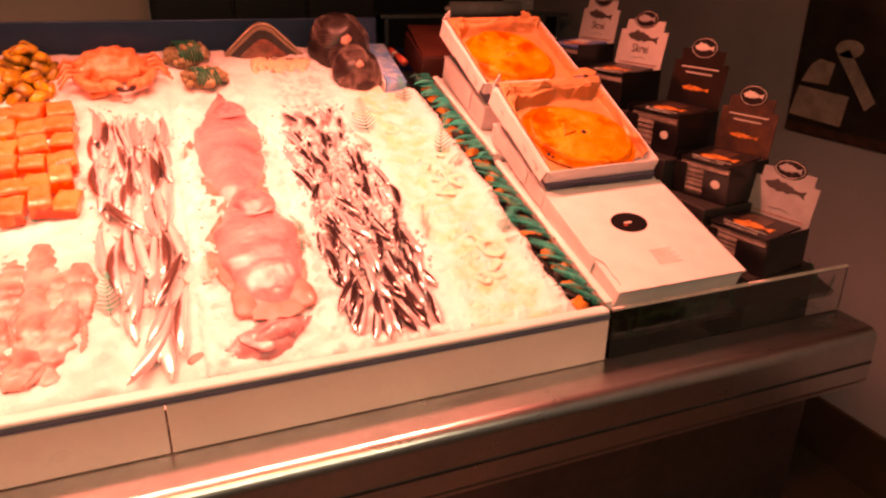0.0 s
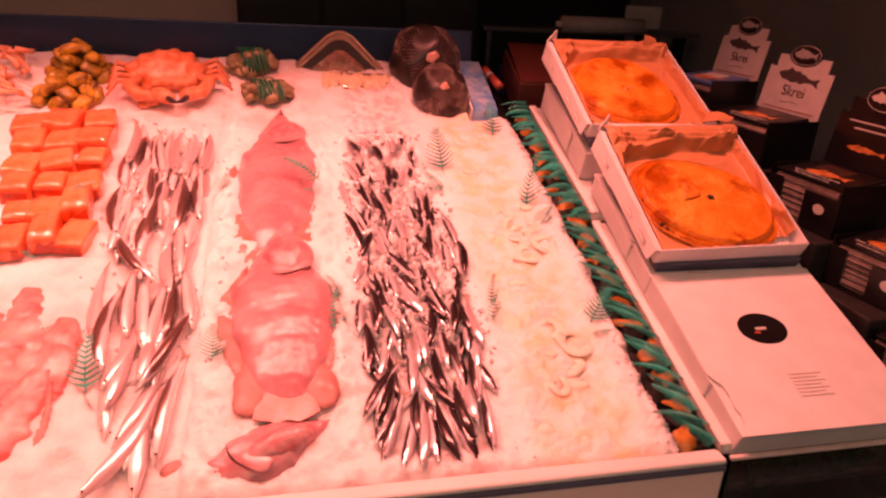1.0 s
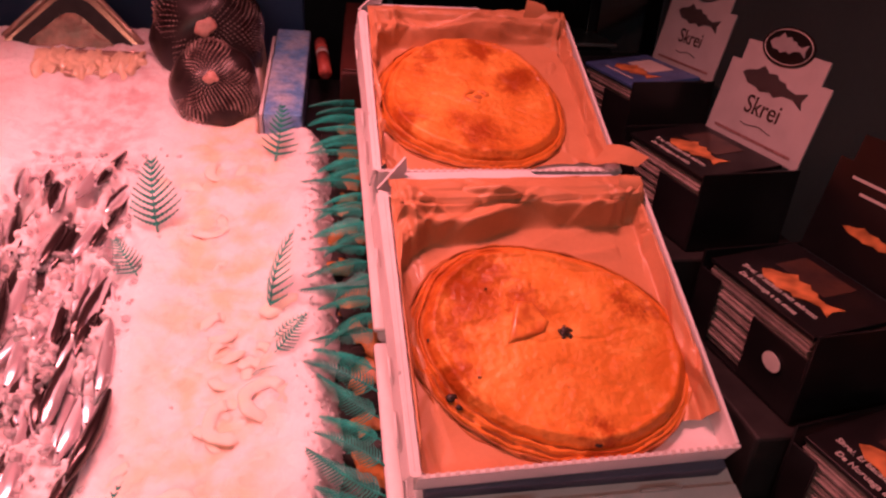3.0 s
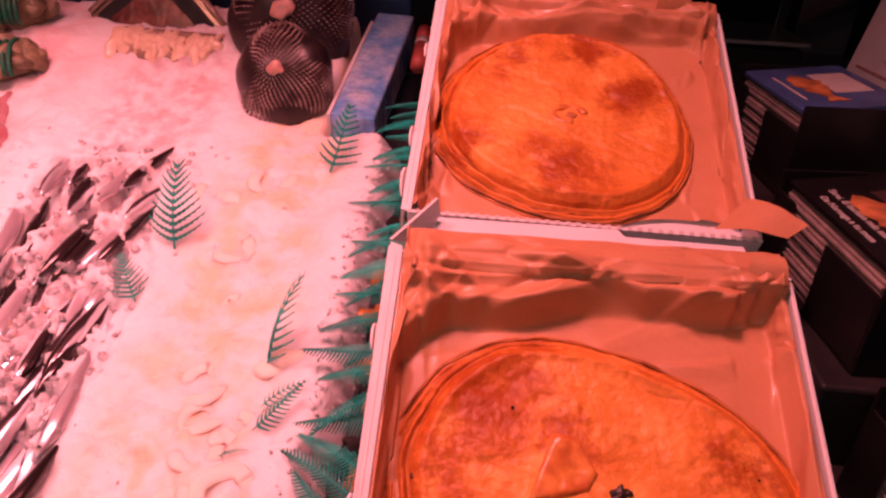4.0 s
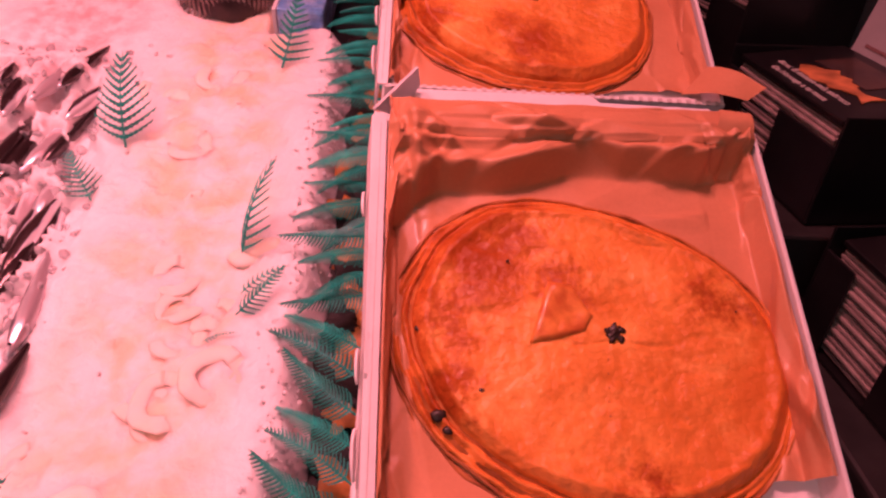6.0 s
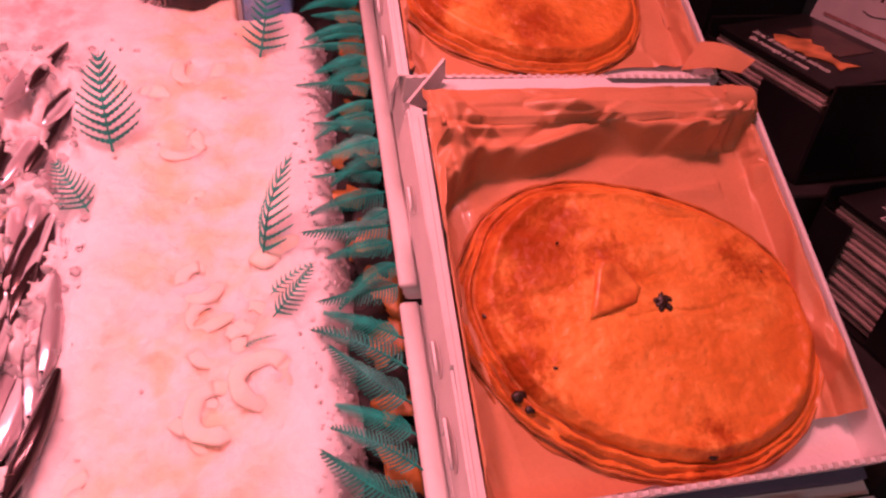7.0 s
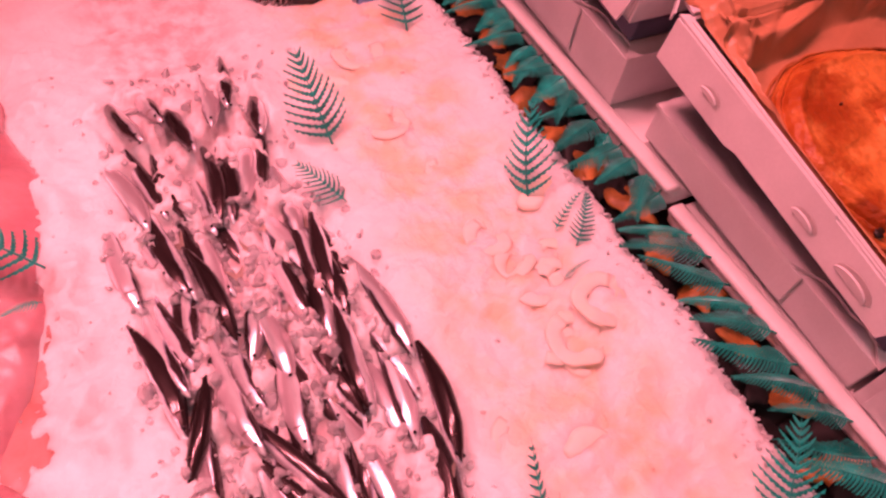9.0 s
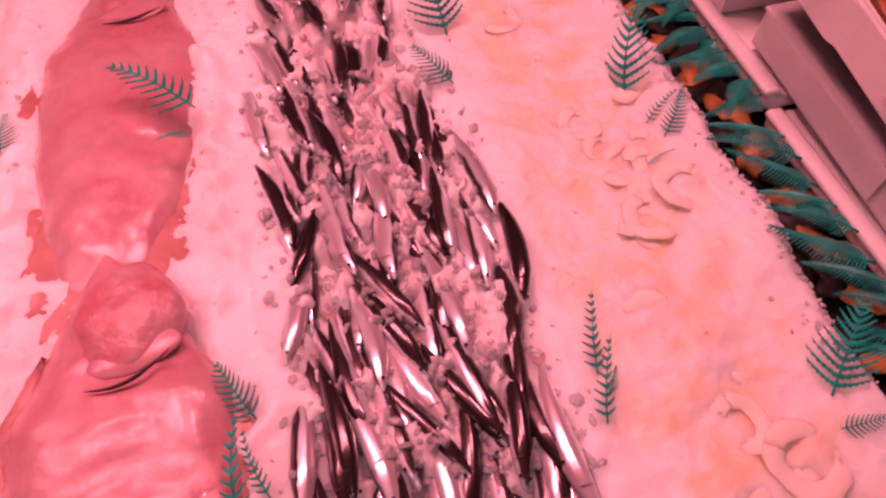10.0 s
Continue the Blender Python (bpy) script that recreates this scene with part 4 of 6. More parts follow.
ANCH = fish_kit(0.160, 0.0110, 0.0088, (0.0, 0.005, -0.005, 0.009, -0.008), M_ANCHOVY, "anchovy")
# x, v, turn, side shown: S back to the left, R back to the right, D back upwards
ROW_A = [(-0.524, 0.787, 14, "D"), (-0.512, 0.787, 8, "S"), (-0.484, 0.762, 1, "S"), (-0.455, 0.868, -3, "D"), (-0.542, 0.683, 9, "D"), (-0.388, 0.744, -2, "S"),
         (-0.371, 0.725, -7, "S"), (-0.345, 0.645, 6, "S"), (-0.339, 0.534, -7, "D"), (-0.444, 0.597, -8, "R"), (-0.412, 0.609, 10, "D"), (-0.384, 0.609, -6, "S"),
         (-0.364, 0.571, -4, "S"), (-0.530, 0.603, -18, "D"), (-0.494, 0.611, 5, "D")]
ROW_B = [(-0.467, 0.532, 26, "D"), (-0.472, 0.488, 23, "D"), (-0.413, 0.502, 6, "S"), (-0.363, 0.480, -9, "D"), (-0.494, 0.489, 6, "S"), (-0.522, 0.452, 16, "D"),
         (-0.510, 0.441, 7, "S"), (-0.484, 0.408, 4, "D"), (-0.540, 0.388, 2, "D"), (-0.514, 0.385, 14, "S"), (-0.464, 0.388, 29, "D"), (-0.416, 0.403, 24, "S"),
         (-0.408, 0.423, 13, "D"), (-0.360, 0.379, 1, "S"), (-0.347, 0.343, -1, "R"), (-0.374, 0.398, -16, "D")]
ROW_C = [(-0.543, 0.201, -31, "S"), (-0.487, 0.251, -5, "S"), (-0.429, 0.245, 0, "S"), (-0.367, 0.296, 0, "S"), (-0.374, 0.129, -5, "S"), (-0.426, 0.181, 32, "S"),
         (-0.488, 0.110, -10, "S"), (-0.443, 0.115, 6, "S"), (-0.522, 0.149, -39, "D"), (-0.534, 0.123, -21, "S"), (-0.423, 0.113, 12, "D"), (-0.510, 0.111, -16, "S")]
ROW_D = [(-0.560, 0.301, -1, "D"), (-0.530, 0.300, -12, "S"), (-0.376, 0.228, -5, "S"), (-0.540, 0.190, -18, "D"), (-0.468, 0.118, -4, "D"), (-0.534, 0.400, 5, "D"),
         (-0.480, 0.421, 0, "S"), (-0.412, 0.417, 10, "D"), (-0.386, 0.377, -10, "D"), (-0.469, 0.228, 9, "D"), (-0.408, 0.145, 3, "S")]
for i in range(7):
    ROW_D.append((-0.545 + 0.026 * i, 0.88 + 0.02 * math.sin(i * 1.4), 16 - 5 * i, "SDSRD"[i % 5]))
for i in range(6):
    ROW_D.append((-0.52 + 0.03 * i, 0.985 + 0.03 * math.sin(i * 2.1), 12 - 5 * i, "SDS"[i % 3]))
FILL = []
for j in range(17):
    for i in range(j % 3, 9, 3):
        FILL.append((-0.556 + 0.0245 * i + 0.004 * math.sin(j * 5 + i), 0.15 + 0.042 * j + 0.012 * math.sin(i * 2.2 + j), 14 * math.sin(i * 1.9 + j * 2.7), "SRSSDRS"[(i * 2 + j) % 7]))
for i in range(5):
    ROW_D.append((-0.55 + 0.045 * i, 0.33 + 0.02 * math.sin(i * 1.7), 10 - 4 * (i % 5), "DRS"[i % 3]))
for i in range(5):
    ROW_D.append((-0.53 + 0.038 * i, 0.70 + 0.035 * math.sin(i * 2.3), 12 - 3 * (i % 7), "DDS"[i % 3]))
ROLL = {"S": 190, "R": -10, "D": -38}
for i, (x, v, turn, side) in enumerate(ROW_A + ROW_B + ROW_C + ROW_D + FILL):
    lift = 0.011 if v < 0.42 else 0.009
    if i >= len(ROW_A) + len(ROW_B) + len(ROW_C) + 11:
        lift = 0.009 if v > 0.9 else 0.004
    if i >= len(ROW_A) + len(ROW_B) + len(ROW_C) + len(ROW_D):
        lift = -0.003
    top = ice_base(x, v) + 0.004 + lift * (0.6 + 0.4 * math.sin(i * 2.4))
    tilt = -5 + 3 * math.sin(i * 1.3) - (8 if v > 0.9 else 0)
    m = bedpose(x, v, top, tilt, 0, turn) @ pose(0, 0, 0, 0, ROLL[side] + rng.uniform(-18, 18), 0)
    put_fish("anchovy", ANCH[i % 5], m, "small silver anchovy with a dark back on ice", "anchovies on the ice")

WHIT = fish_kit(0.245, 0.0135, 0.011, (0.0, 0.012, -0.012, 0.02, -0.016), M_WHITING, "whiting")
ROW_W = [(-1.018, 0.997, 10, "D"), (-0.966, 0.941, 9, "S"), (-0.887, 0.991, 11, "D"), (-0.894, 0.860, 5, "S"), (-0.919, 0.760, 3, "S"), (-0.986, 0.658, 3, "S"),
         (-0.968, 0.686, -1, "D"), (-0.893, 0.599, -3, "S"), (-0.975, 0.575, 28, "S"), (-0.909, 0.556, 4, "D"), (-0.872, 0.465, 9, "S"), (-0.964, 0.447, 3, "S"),
         (-0.934, 0.346, 3, "S"), (-0.914, 0.415, 1, "D"), (-0.972, 0.297, 2, "S"), (-0.980, 0.254, 9, "D"), (-0.895, 0.320, -18, "D"), (-0.925, 0.225, -12, "S"),
         (-0.896, 0.188, -17, "S"), (-0.942, 0.135, -22, "S"), (-0.913, 0.145, 3, "S"), (-0.872, 0.193, -7, "S")]
for i in range(11):
    ROW_W.append((-1.045 + 0.017 * i + 0.006 * math.sin(i * 3.0), 0.985 - 0.03 * (i % 3), 4 - 2 * (i % 4), "SDSS"[i % 4]))
for i in range(20):
    ROW_W.append((-1.03 + 0.023 * (i % 7) + 0.006 * math.sin(i * 2.2) + 0.03 * (i // 7) * 0.3, 0.90 - 0.26 * (i // 7) + 0.05 * math.sin(i * 1.9), 8 * math.sin(i * 2.3), "SSDSR"[i % 5]))
for i in range(8):
    ROW_W.append((-1.02 + 0.02 * i, 0.71 + 0.04 * math.sin(i * 2.6), 5 - 3 * (i % 4), "SSD"[i % 3]))
for i in range(6):
    ROW_W.append((-0.99 + 0.024 * i, 0.80 + 0.05 * math.sin(i * 2.0), 6 - 3 * (i % 4), "DSS"[i % 3]))
for i, (x, v, turn, side) in enumerate(ROW_W):
    top = ice_base(x, v) + 0.012 + 0.007 * math.sin(i * 2.4)
    m = bedpose(x, v, top, -4 + 2 * math.sin(i), 0, turn) @ pose(0, 0, 0, 0, ROLL[side] + rng.uniform(-20, 20), 0)
    put_fish("whiting", WHIT[i % 5], m, "slender pinkish-silver whiting with a brown back on ice", "whiting on the ice")


def plump(name, length, half_fn, height, material, seed, nu=22, ns=44, bow=0.0, rag=0.07):
    """A plump fish body lying flat: outline from half_fn(s), domed across."""
    verts, faces = [], []
    for j in range(ns + 1):
        s = j / ns
        a = half_fn(s) * (1 + rag * noise.noise(Vector((s * 9, seed, 0))) + (rag * 0.5 * noise.noise(Vector((s * 26, seed, 3))) if rag > 0.2 else 0))
        for i in range(nu + 1):
            u = -1 + 2 * i / nu
            z = height * (max(0, 1 - abs(u) ** 2.4) ** 0.7) * (0.18 + 0.82 * min(1, a / max(0.02, half_fn(0.45)))) * min(1, (1.0001 - s) / 0.10) ** 0.5
            x = bow * math.sin(math.pi * s) + a * u
            y = (0.5 - s) * length
            z += 0.004 * noise.noise(Vector((x * 22, y * 22, seed))) + 0.0015 * noise.noise(Vector((x * 80, y * 80, seed)))
            verts.append((x, y, z - (0.006 if abs(u) > 0.99 else 0)))
    w = nu + 1
    faces = [(j * w + i, j * w + w + i, j * w + w + i + 1, j * w + i + 1) for j in range(ns) for i in range(nu)]
    return mesh_of(name, verts, faces, material)


def fringe(name, length, half_fn, side, seed, width=0.015, s0=0.22, s1=0.9):
    """A frilled fin along one edge of a flat body."""
    n = 46
    verts, faces = [], []
    for i in range(n + 1):
        s = s0 + (s1 - s0) * i / n
        a = half_fn(s)
        w = width * math.sin(math.pi * i / n) ** 0.6 * (1 + 0.3 * noise.noise(Vector((s * 30, seed, 0))) + 0.12 * (i % 2))
        y = (0.5 - s) * length
        for k, f in enumerate((-1.0, 0.25, 1.0)):
            verts.append((side * (a + w * f), y - 0.012 * max(f, 0), 0.005 - 0.006 * abs(f - 0.2) + 0.003 * noise.noise(Vector((s * 40, k, seed)))))
    o = len(verts)
    verts += [(x, y, z - 0.0012) for x, y, z in verts]
    for i in range(n):
        for k in range(2):
            a = i * 3 + k
            faces.append((a, a + 3, a + 4, a + 1))
            faces.append((o + a, o + a + 1, o + a + 4, o + a + 3))
    return mesh_of(name, verts, faces, M_SIDEFIN)


def flatfish(x, v, h, turn, length, half, seed, label, tail=True, back=0.0):
    """A thick pink flatfish with head lump, gill slit, frilled fins and a tail."""
    def half_fn(s):
        return half * max(0.06, min(1, (s / 0.40)) ** 0.85 * (1 - max(0, (s - 0.58) / 0.42) ** 1.5 * 0.62))
    f = thing("flatfish", bedpose(x, v, h, 0, 0, turn), label, "fish", "pink flatfish on the ice")
    part("body", plump("body", length, half_fn, 0.029, M_PINKFISH, seed, 34, 100, bow=0.006), f)
    for side in (-1, 1):
        part("fin_fringe", fringe("fin_fringe", length, half_fn, side, seed + side), f)
    hy = 0.5 * length - 0.105
    part("head", blob("head", half * 0.52, 0.058, 0.024, M_REDFLESH, seed, 0.09, 34, 5), f, pose(half * 0.22, hy + 0.016 - back, 0.0150 - back * 0.12), "reddish bony head")
    slit = [(-0.034 + 0.068 * i / 10, -0.012 * math.sin(math.pi * i / 10) + 0.02 * (i / 10 - 0.4), 0.002 * math.sin(math.pi * i / 10)) for i in range(11)]
    part("gill_slit", tube(slit, [0.0004 + 0.0015 * math.sin(math.pi * i / 10) for i in range(11)], "gill_slit", M_BLACKISH, 6), f, pose(half * 0.24, hy - 0.046 - back, 0.0300), "dark curved gill slit")
    part("gill_flap", blob("gill_flap", 0.038, 0.020, 0.006, M_PINKFISH, seed + 8, 0.25, 40, 4), f, pose(half * 0.24, hy - 0.026 - back, 0.0225, 0, 0, 10))
    part("eye", blob("eye", 0.004, 0.004, 0.003, M_EYE, 0, 0, 1, 2), f, pose(half * 0.05, hy + 0.050, 0.0235))
    for side in (-1, 1):
        part("side_fin", blob("side_fin", 0.030, 0.066, 0.009, M_SIDEFIN, seed + 20 + side, 0.3, 30, 3), f, pose(side * half * 0.56, -0.40 * length, 0.000, 0, 0, side * 10), "brownish wet side fin")
    if tail:
        pts = [(-0.020, 0.01), (-0.050, -0.030), (-0.052, -0.050), (-0.03, -0.055), (-0.015, -0.062), (0.0, -0.056), (0.018, -0.062), (0.036, -0.055), (0.052, -0.046), (0.046, -0.024), (0.020, 0.01)]
        part("tail_fin", ribbon(pts, 0.003, "tail_fin", M_SIDEFIN), f, pose(0, -0.5 * length + 0.02, 0.003, 2))
    return f


flatfish(-0.712, 0.872, -0.004, -2, 0.60, 0.094, 3.0, "large skinned pink flatfish with brown fins on ice", True, 0.05)
flatfish(-0.706, 0.405, 0.006, 2, 0.44, 0.094, 11.0, "wet pink flatfish with a red head on ice")
flatfish(-0.728, 0.110, -0.010, -66, 0.21, 0.050, 17.0, "small pink flatfish at the front of the ice", False)


def fillet(x, v, h, turn, length, half, seed, label, material, group, tilt=0):
    def half_fn(s):
        return half * max(0.25, math.sin(math.pi * min(max(s * 0.92 + 0.05, 0), 1)) ** 0.45)
    f = thing("fish_fillet", bedpose(x, v, h, tilt, 0, turn), label, "fish fillet", group,
              me=plump("fish_fillet", length, half_fn, 0.010, material, seed, 20, 40, 0.012 * math.sin(seed), 0.34))
    part("skin_edge", fringe("skin_edge", length, half_fn, 1, seed, 0.008, 0.08, 0.95), f)
    return f


rg = random.Random(41)
for i in range(9):
    v = (0.17, 0.28, 0.38)[i // 3] + 0.012 * rg.uniform(-1, 1)
    x = -1.135 + (0.055, -0.058, 0.0)[i % 3] + 0.008 * rg.uniform(-1, 1) - 0.012 * smooth(0.4, 0.1, v)
    fillet(x, v, ice_h(x, v) - 0.005 + 0.002 * (i % 2), rg.uniform(-12, 12), rg.uniform(0.20, 0.24), rg.uniform(0.036, 0.042), 30 + i, "wet pink fish fillet with red streaks on ice", M_FILLET, "pink fillets on the ice", rg.uniform(-8, 8))
for i, (x, v, turn, ln, hf) in enumerate(((-1.42, 0.95, 30, 0.30, 0.05), (-1.36, 0.78, 20, 0.34, 0.045), (-1.52, 0.80, 34, 0.36, 0.05), (-1.38, 0.58, 40, 0.30, 0.045),
                                         (-1.50, 0.50, 24, 0.36, 0.05), (-1.36, 0.28, 30, 0.34, 0.05), (-1.52, 0.24, 10, 0.34, 0.05), (-1.40, 0.10, 40, 0.22, 0.04),
                                         (-1.66, 0.60, 20, 0.40, 0.05), (-1.66, 0.98, 15, 0.36, 0.05), (-1.70, 0.22, 20, 0.40, 0.05))):
    fillet(x, v, ice_h(x, v) - 0.009 + 0.002 * (i % 3), turn, ln, hf, 50 + i, "pale pink fish slice half sunk in ice", M_PALEFISH, "pale fish slices on the ice")


# ---- salmon ----
def salmon_mesh(sx, sy, sz, seed):
    bm = box_bm(sx, sy, sz, 0.006, 3, (-sx / 2, -sy / 2, 0))
    bmesh.ops.subdivide_edges(bm, edges=[e for e in bm.edges if e.calc_length() > 0.02], cuts=4, use_grid_fill=True)
    for v in bm.verts:
        q = v.co * 28 + Vector((seed, seed, 0))
        v.co += Vector((noise.noise(q), noise.noise(q + Vector((7, 0, 0))), noise.noise(q + Vector((0, 7, 0))))) * 0.005
        v.co.z += 0.006 * (1 - (v.co.y / (sy / 2)) ** 2) * (v.co.z > sz * 0.5)
    return bm_mesh("salmon_portion", bm, M_SALMON)


M_SALMON = mat("salmon_flesh", (0.86, 0.165, 0.08), 0.25, var=0.12, scale=22, fine=120, bump=0.4, bump_scale=50, second=(0.90, 0.30, 0.17), coat=0.35, random_obj=0.14, sss=0.12)
SAL = [salmon_mesh(0.072, 0.088, 0.034, s) for s in (1, 5, 9)] + [salmon_mesh(0.07, 0.075, 0.03, 12)]
M_SKIN = mat("salmon_skin", (0.62, 0.10, 0.06), 0.3, var=0.2, scale=40, fine=200)
skin_me = box_me("skin_strip", 0.066, 0.004, 0.022, M_SKIN, 0.001, (-0.033, -0.002, 0.003))
for r in range(6):
    for c in range(3):
        wide = 0.70 + 0.06 * r
        x = -1.150 - 0.0095 * r + 0.074 * wide * (c - 1) + 0.005 * math.sin(r * 2 + c)
        v = 0.61 + 0.089 * r + 0.010 * c + 0.006 * math.sin(r * 3.1 + c * 2)
        s = thing("salmon_portion", bedpose(x, v, -0.002 + 0.004 * ((r + c) % 2), -5, 3 * math.sin(r + c), 9 * math.sin(r * 1.7 + c * 2.6)) @ Matrix.Diagonal((wide * (1 + 0.10 * math.sin(r * 2.9 + c * 4.1)), 1 + 0.10 * math.sin(r * 5.3 + c), 1 + 0.22 * math.sin(r * 3.7 + c * 2.3), 1)),
                  "orange salmon portion in a neat block on ice", "salmon", "salmon portions", me=SAL[(r * 3 + c) % 4])
        part("skin_strip", skin_me, s, pose(0, -0.042, 0))


# ---- ferns ----
def frond_meshes(length, wide, pairs, curl, seed, leaf=0.016):
    """Stem and toothed leaflets of a plastic fern frond along +Y, drooping at the tip."""
    def at(s):
        return Vector((curl * length * s * s, length * s, 0.10 * length * math.sin(math.pi * s * 0.8)))
    stem = tube([at(i / 10) for i in range(11)], [0.0013 * (1 - 0.75 * i / 10) for i in range(11)], "stem", M_GREEN, 5)
    verts, faces = [], []
    rg = random.Random(seed)
    for i in range(pairs):
        s = 0.10 + 0.88 * i / pairs
        ln = wide * (min(1.0, 0.55 + 3 * s) * (1 - s) ** 0.75 + 0.05) * rg.uniform(0.88, 1.1)
        for side in (-1, 1):
            ang = radians(76 - 32 * s) * side
            d = Vector((math.sin(ang), math.cos(ang), 0.0))
            nrm = Vector((d.y, -d.x, 0)) * side
            p0 = at(s)
            teeth = 6
            o = len(verts)
            for k in range(teeth + 1):
                f = k / teeth
                c = p0 + d * ln * f + Vector((0, 0.34 * ln * f * f, -0.22 * ln * f * f))
                w = length * leaf * (1 - f) ** 0.6 + 0.0002
                verts.append(c + nrm * w * 0.85)
                verts.append(c + Vector((0, 0, 0.0008)))
                verts.append(c - nrm * w * 0.85)
                if k < teeth:
                    verts.append(c + nrm * w * 1.55 + d * ln * 0.10)
                    verts.append(c - nrm * w * 1.55 + d * ln * 0.10)
            for k in range(teeth):
                a, b = o + k * 5, o + (k + 1) * 5
                faces += [(a, a + 1, b + 1, b), (a + 1, a + 2, b + 2, b + 1), (a, b, a + 3), (a + 2, a + 4, b + 2)]
    return stem, mesh_of("fern_blade", verts, faces, M_GREEN, False)


FR = [frond_meshes(0.10, 0.032, 10, 0.10, 1), frond_meshes(0.10, 0.028, 10, -0.12, 2), frond_meshes(0.10, 0.038, 11, 0.05, 3), frond_meshes(0.10, 0.016, 9, 0.2, 4), frond_meshes(0.10, 0.022, 12, -0.16, 5)]
BLADE = [frond_meshes(0.10, 0.020, 24, 0.22, 6, 0.0085), frond_meshes(0.10, 0.018, 22, -0.15, 7, 0.009), frond_meshes(0.10, 0.022, 24, 0.05, 8, 0.0085)]


def frond(x, v, h, turn, size, which, tilt=8.0, roll=0.0):
    f = thing("fern_frond", bedpose(x, v, h, tilt, 0, turn) @ pose(0, 0, 0, 0, roll) @ Matrix.Scale(size / 0.10, 4), "small green plastic fern frond stuck in ice", "fern", "fern fronds on the ice", me=FR[which][0])
    part("fern_blade", FR[which][1], f)


LOOSE = [(-0.327, 0.782, 36, 0.072, 2), (-0.138, 0.658, -48, 0.056, 3), (-0.135, 0.625, -48, 0.068, 4),
         (-0.163, 0.599, -70, 0.034, 3), (-0.148, 1.030, -12, 0.12, 1), (-0.306, 0.387, -4, 0.078, 3), (-0.304, 0.368, -43, 0.026, 4), (-0.128, 0.317, -40, 0.090, 2)]
LOOSE += [(-0.134, 0.291, -100, 0.04, 1), (-0.593, 0.419, 32, 0.062, 0), (-0.589, 0.353, 24, 0.058, 3), (-0.615, 0.770, 48, 0.105, 1), (-0.622, 0.734, 100, 0.036, 4),
          (-1.007, 0.243, 9, 0.105, 0), (-0.992, 0.213, 40, 0.04, 3), (-1.055, 0.704, -10, 0.07, 2), (-1.248, 0.343, 100, 0.05, 3), (-1.244, 0.259, 54, 0.05, 3)]
LOOSE += [(-1.253, 0.384, 30, 0.10, 0), (-0.817, 0.279, 3, 0.072, 2), (-0.315, 0.344, -9, 0.075, 3), (-0.611, 0.329, 5, 0.09, 3), (-0.829, 0.791, -7, 0.05, 2), (-0.826, 0.701, 127, 0.025, 3),
          (-1.33, 0.86, 4, 0.08, 0), (-1.15, 0.565, 70, 0.05, 3)]
frond(-0.312, 0.868, 0.001, 9, 0.116, 2, 34, -8)
frond(-0.145, 0.703, 0.004, -22, 0.116, 0, 38, -42)
for i, (x, v, turn, size, which) in enumerate(LOOSE):
    hold = 0.040 if -0.66 < x < -0.60 and v > 0.7 else ice_h(x, v) + 0.004
    frond(x, v, hold, turn, size, which, 12 + 4 * math.sin(i * 2.0), 10 * math.sin(i * 1.7))

thing("parsley_sprig", bedpose(-1.122, 0.732, 0.046, 6, 0, -50) @ Matrix.Scale(0.55, 4), "dark green parsley sprig on the salmon block", "herb", me=frond_meshes(0.10, 0.034, 7, 0.3, 12, 0.03)[1])
garland = thing("fern_garland", BED, "green plastic fern garland over orange tissue along the ice", "garland")


def garland_frond(x, v, h, turn, size, which, tilt, roll):
    p = part("frond", BLADE[which][1], garland, pose(x, v, h, tilt, 0, turn) @ pose(0, 0, 0, 0, roll) @ Matrix.Scale(size / 0.10, 4))
    part("stem", BLADE[which][0], p)


for i in range(22):
    v = 0.655 + 0.026 * i
    garland_frond(-0.004, v, 0.018 + 0.004 * math.sin(i), 118 + 9 * math.sin(i * 1.9), 0.092 + 0.012 * math.sin(i * 2.7), i % 3, 4, 12 * math.sin(i * 1.3))
for i in range(18):
    v = 0.03 + 0.033 * i
    garland_frond(-0.008, v, 0.012 + 0.004 * math.sin(i * 2), 62 + 10 * math.sin(i * 2.3), 0.094 + 0.012 * math.sin(i * 1.7), i % 3, 3, 14 * math.sin(i * 1.9))
rg = random.Random(3)
# orange tissue scraps; every other one near-black for the shade between fronds
for i in range(34):
    v = 0.03 + 0.034 * i
    part("tissue_shade_scrap", blob("tissue_shade_scrap", 0.024 + 0.008 * rg.random(), 0.020, 0.005, M_ORANGE if i % 2 else M_BLACKISH, i * 3.1, 0.9, 60, 3), garland, pose(-0.026 + 0.012 * rg.uniform(-1, 1), v, -0.022, rg.uniform(-20, 20), rg.uniform(-25, 25), rg.uniform(0, 180)))
# near-black strip that paints the shade beneath the garland
part("shade_strip", box_me("shade_strip", 0.075, 1.16, 0.02, M_BLACKISH, 0.004), garland, pose(-0.072, 0.02, -0.055))


# ---- squid rings ----
def ring_mesh(r, t, seed, gap=0.0):
    pts, rad = [], []
    n = 22
    for i in range(n + 1):
        a = gap + (2 * math.pi - 2 * gap) * i / n
        k = 1 + 0.16 * noise.noise(Vector((math.cos(a) * 1.5, math.sin(a) * 1.5, seed)))
        pts.append((r * k * math.cos(a), r * 0.85 * k * math.sin(a), 0.003 * math.sin(2 * a + seed)))
        rad.append(t * (1 + 0.2 * noise.noise(Vector((i * 0.5, seed, 1)))))
    return tube(pts, rad, "squid_ring", M_SQUID, 12, 0.24)


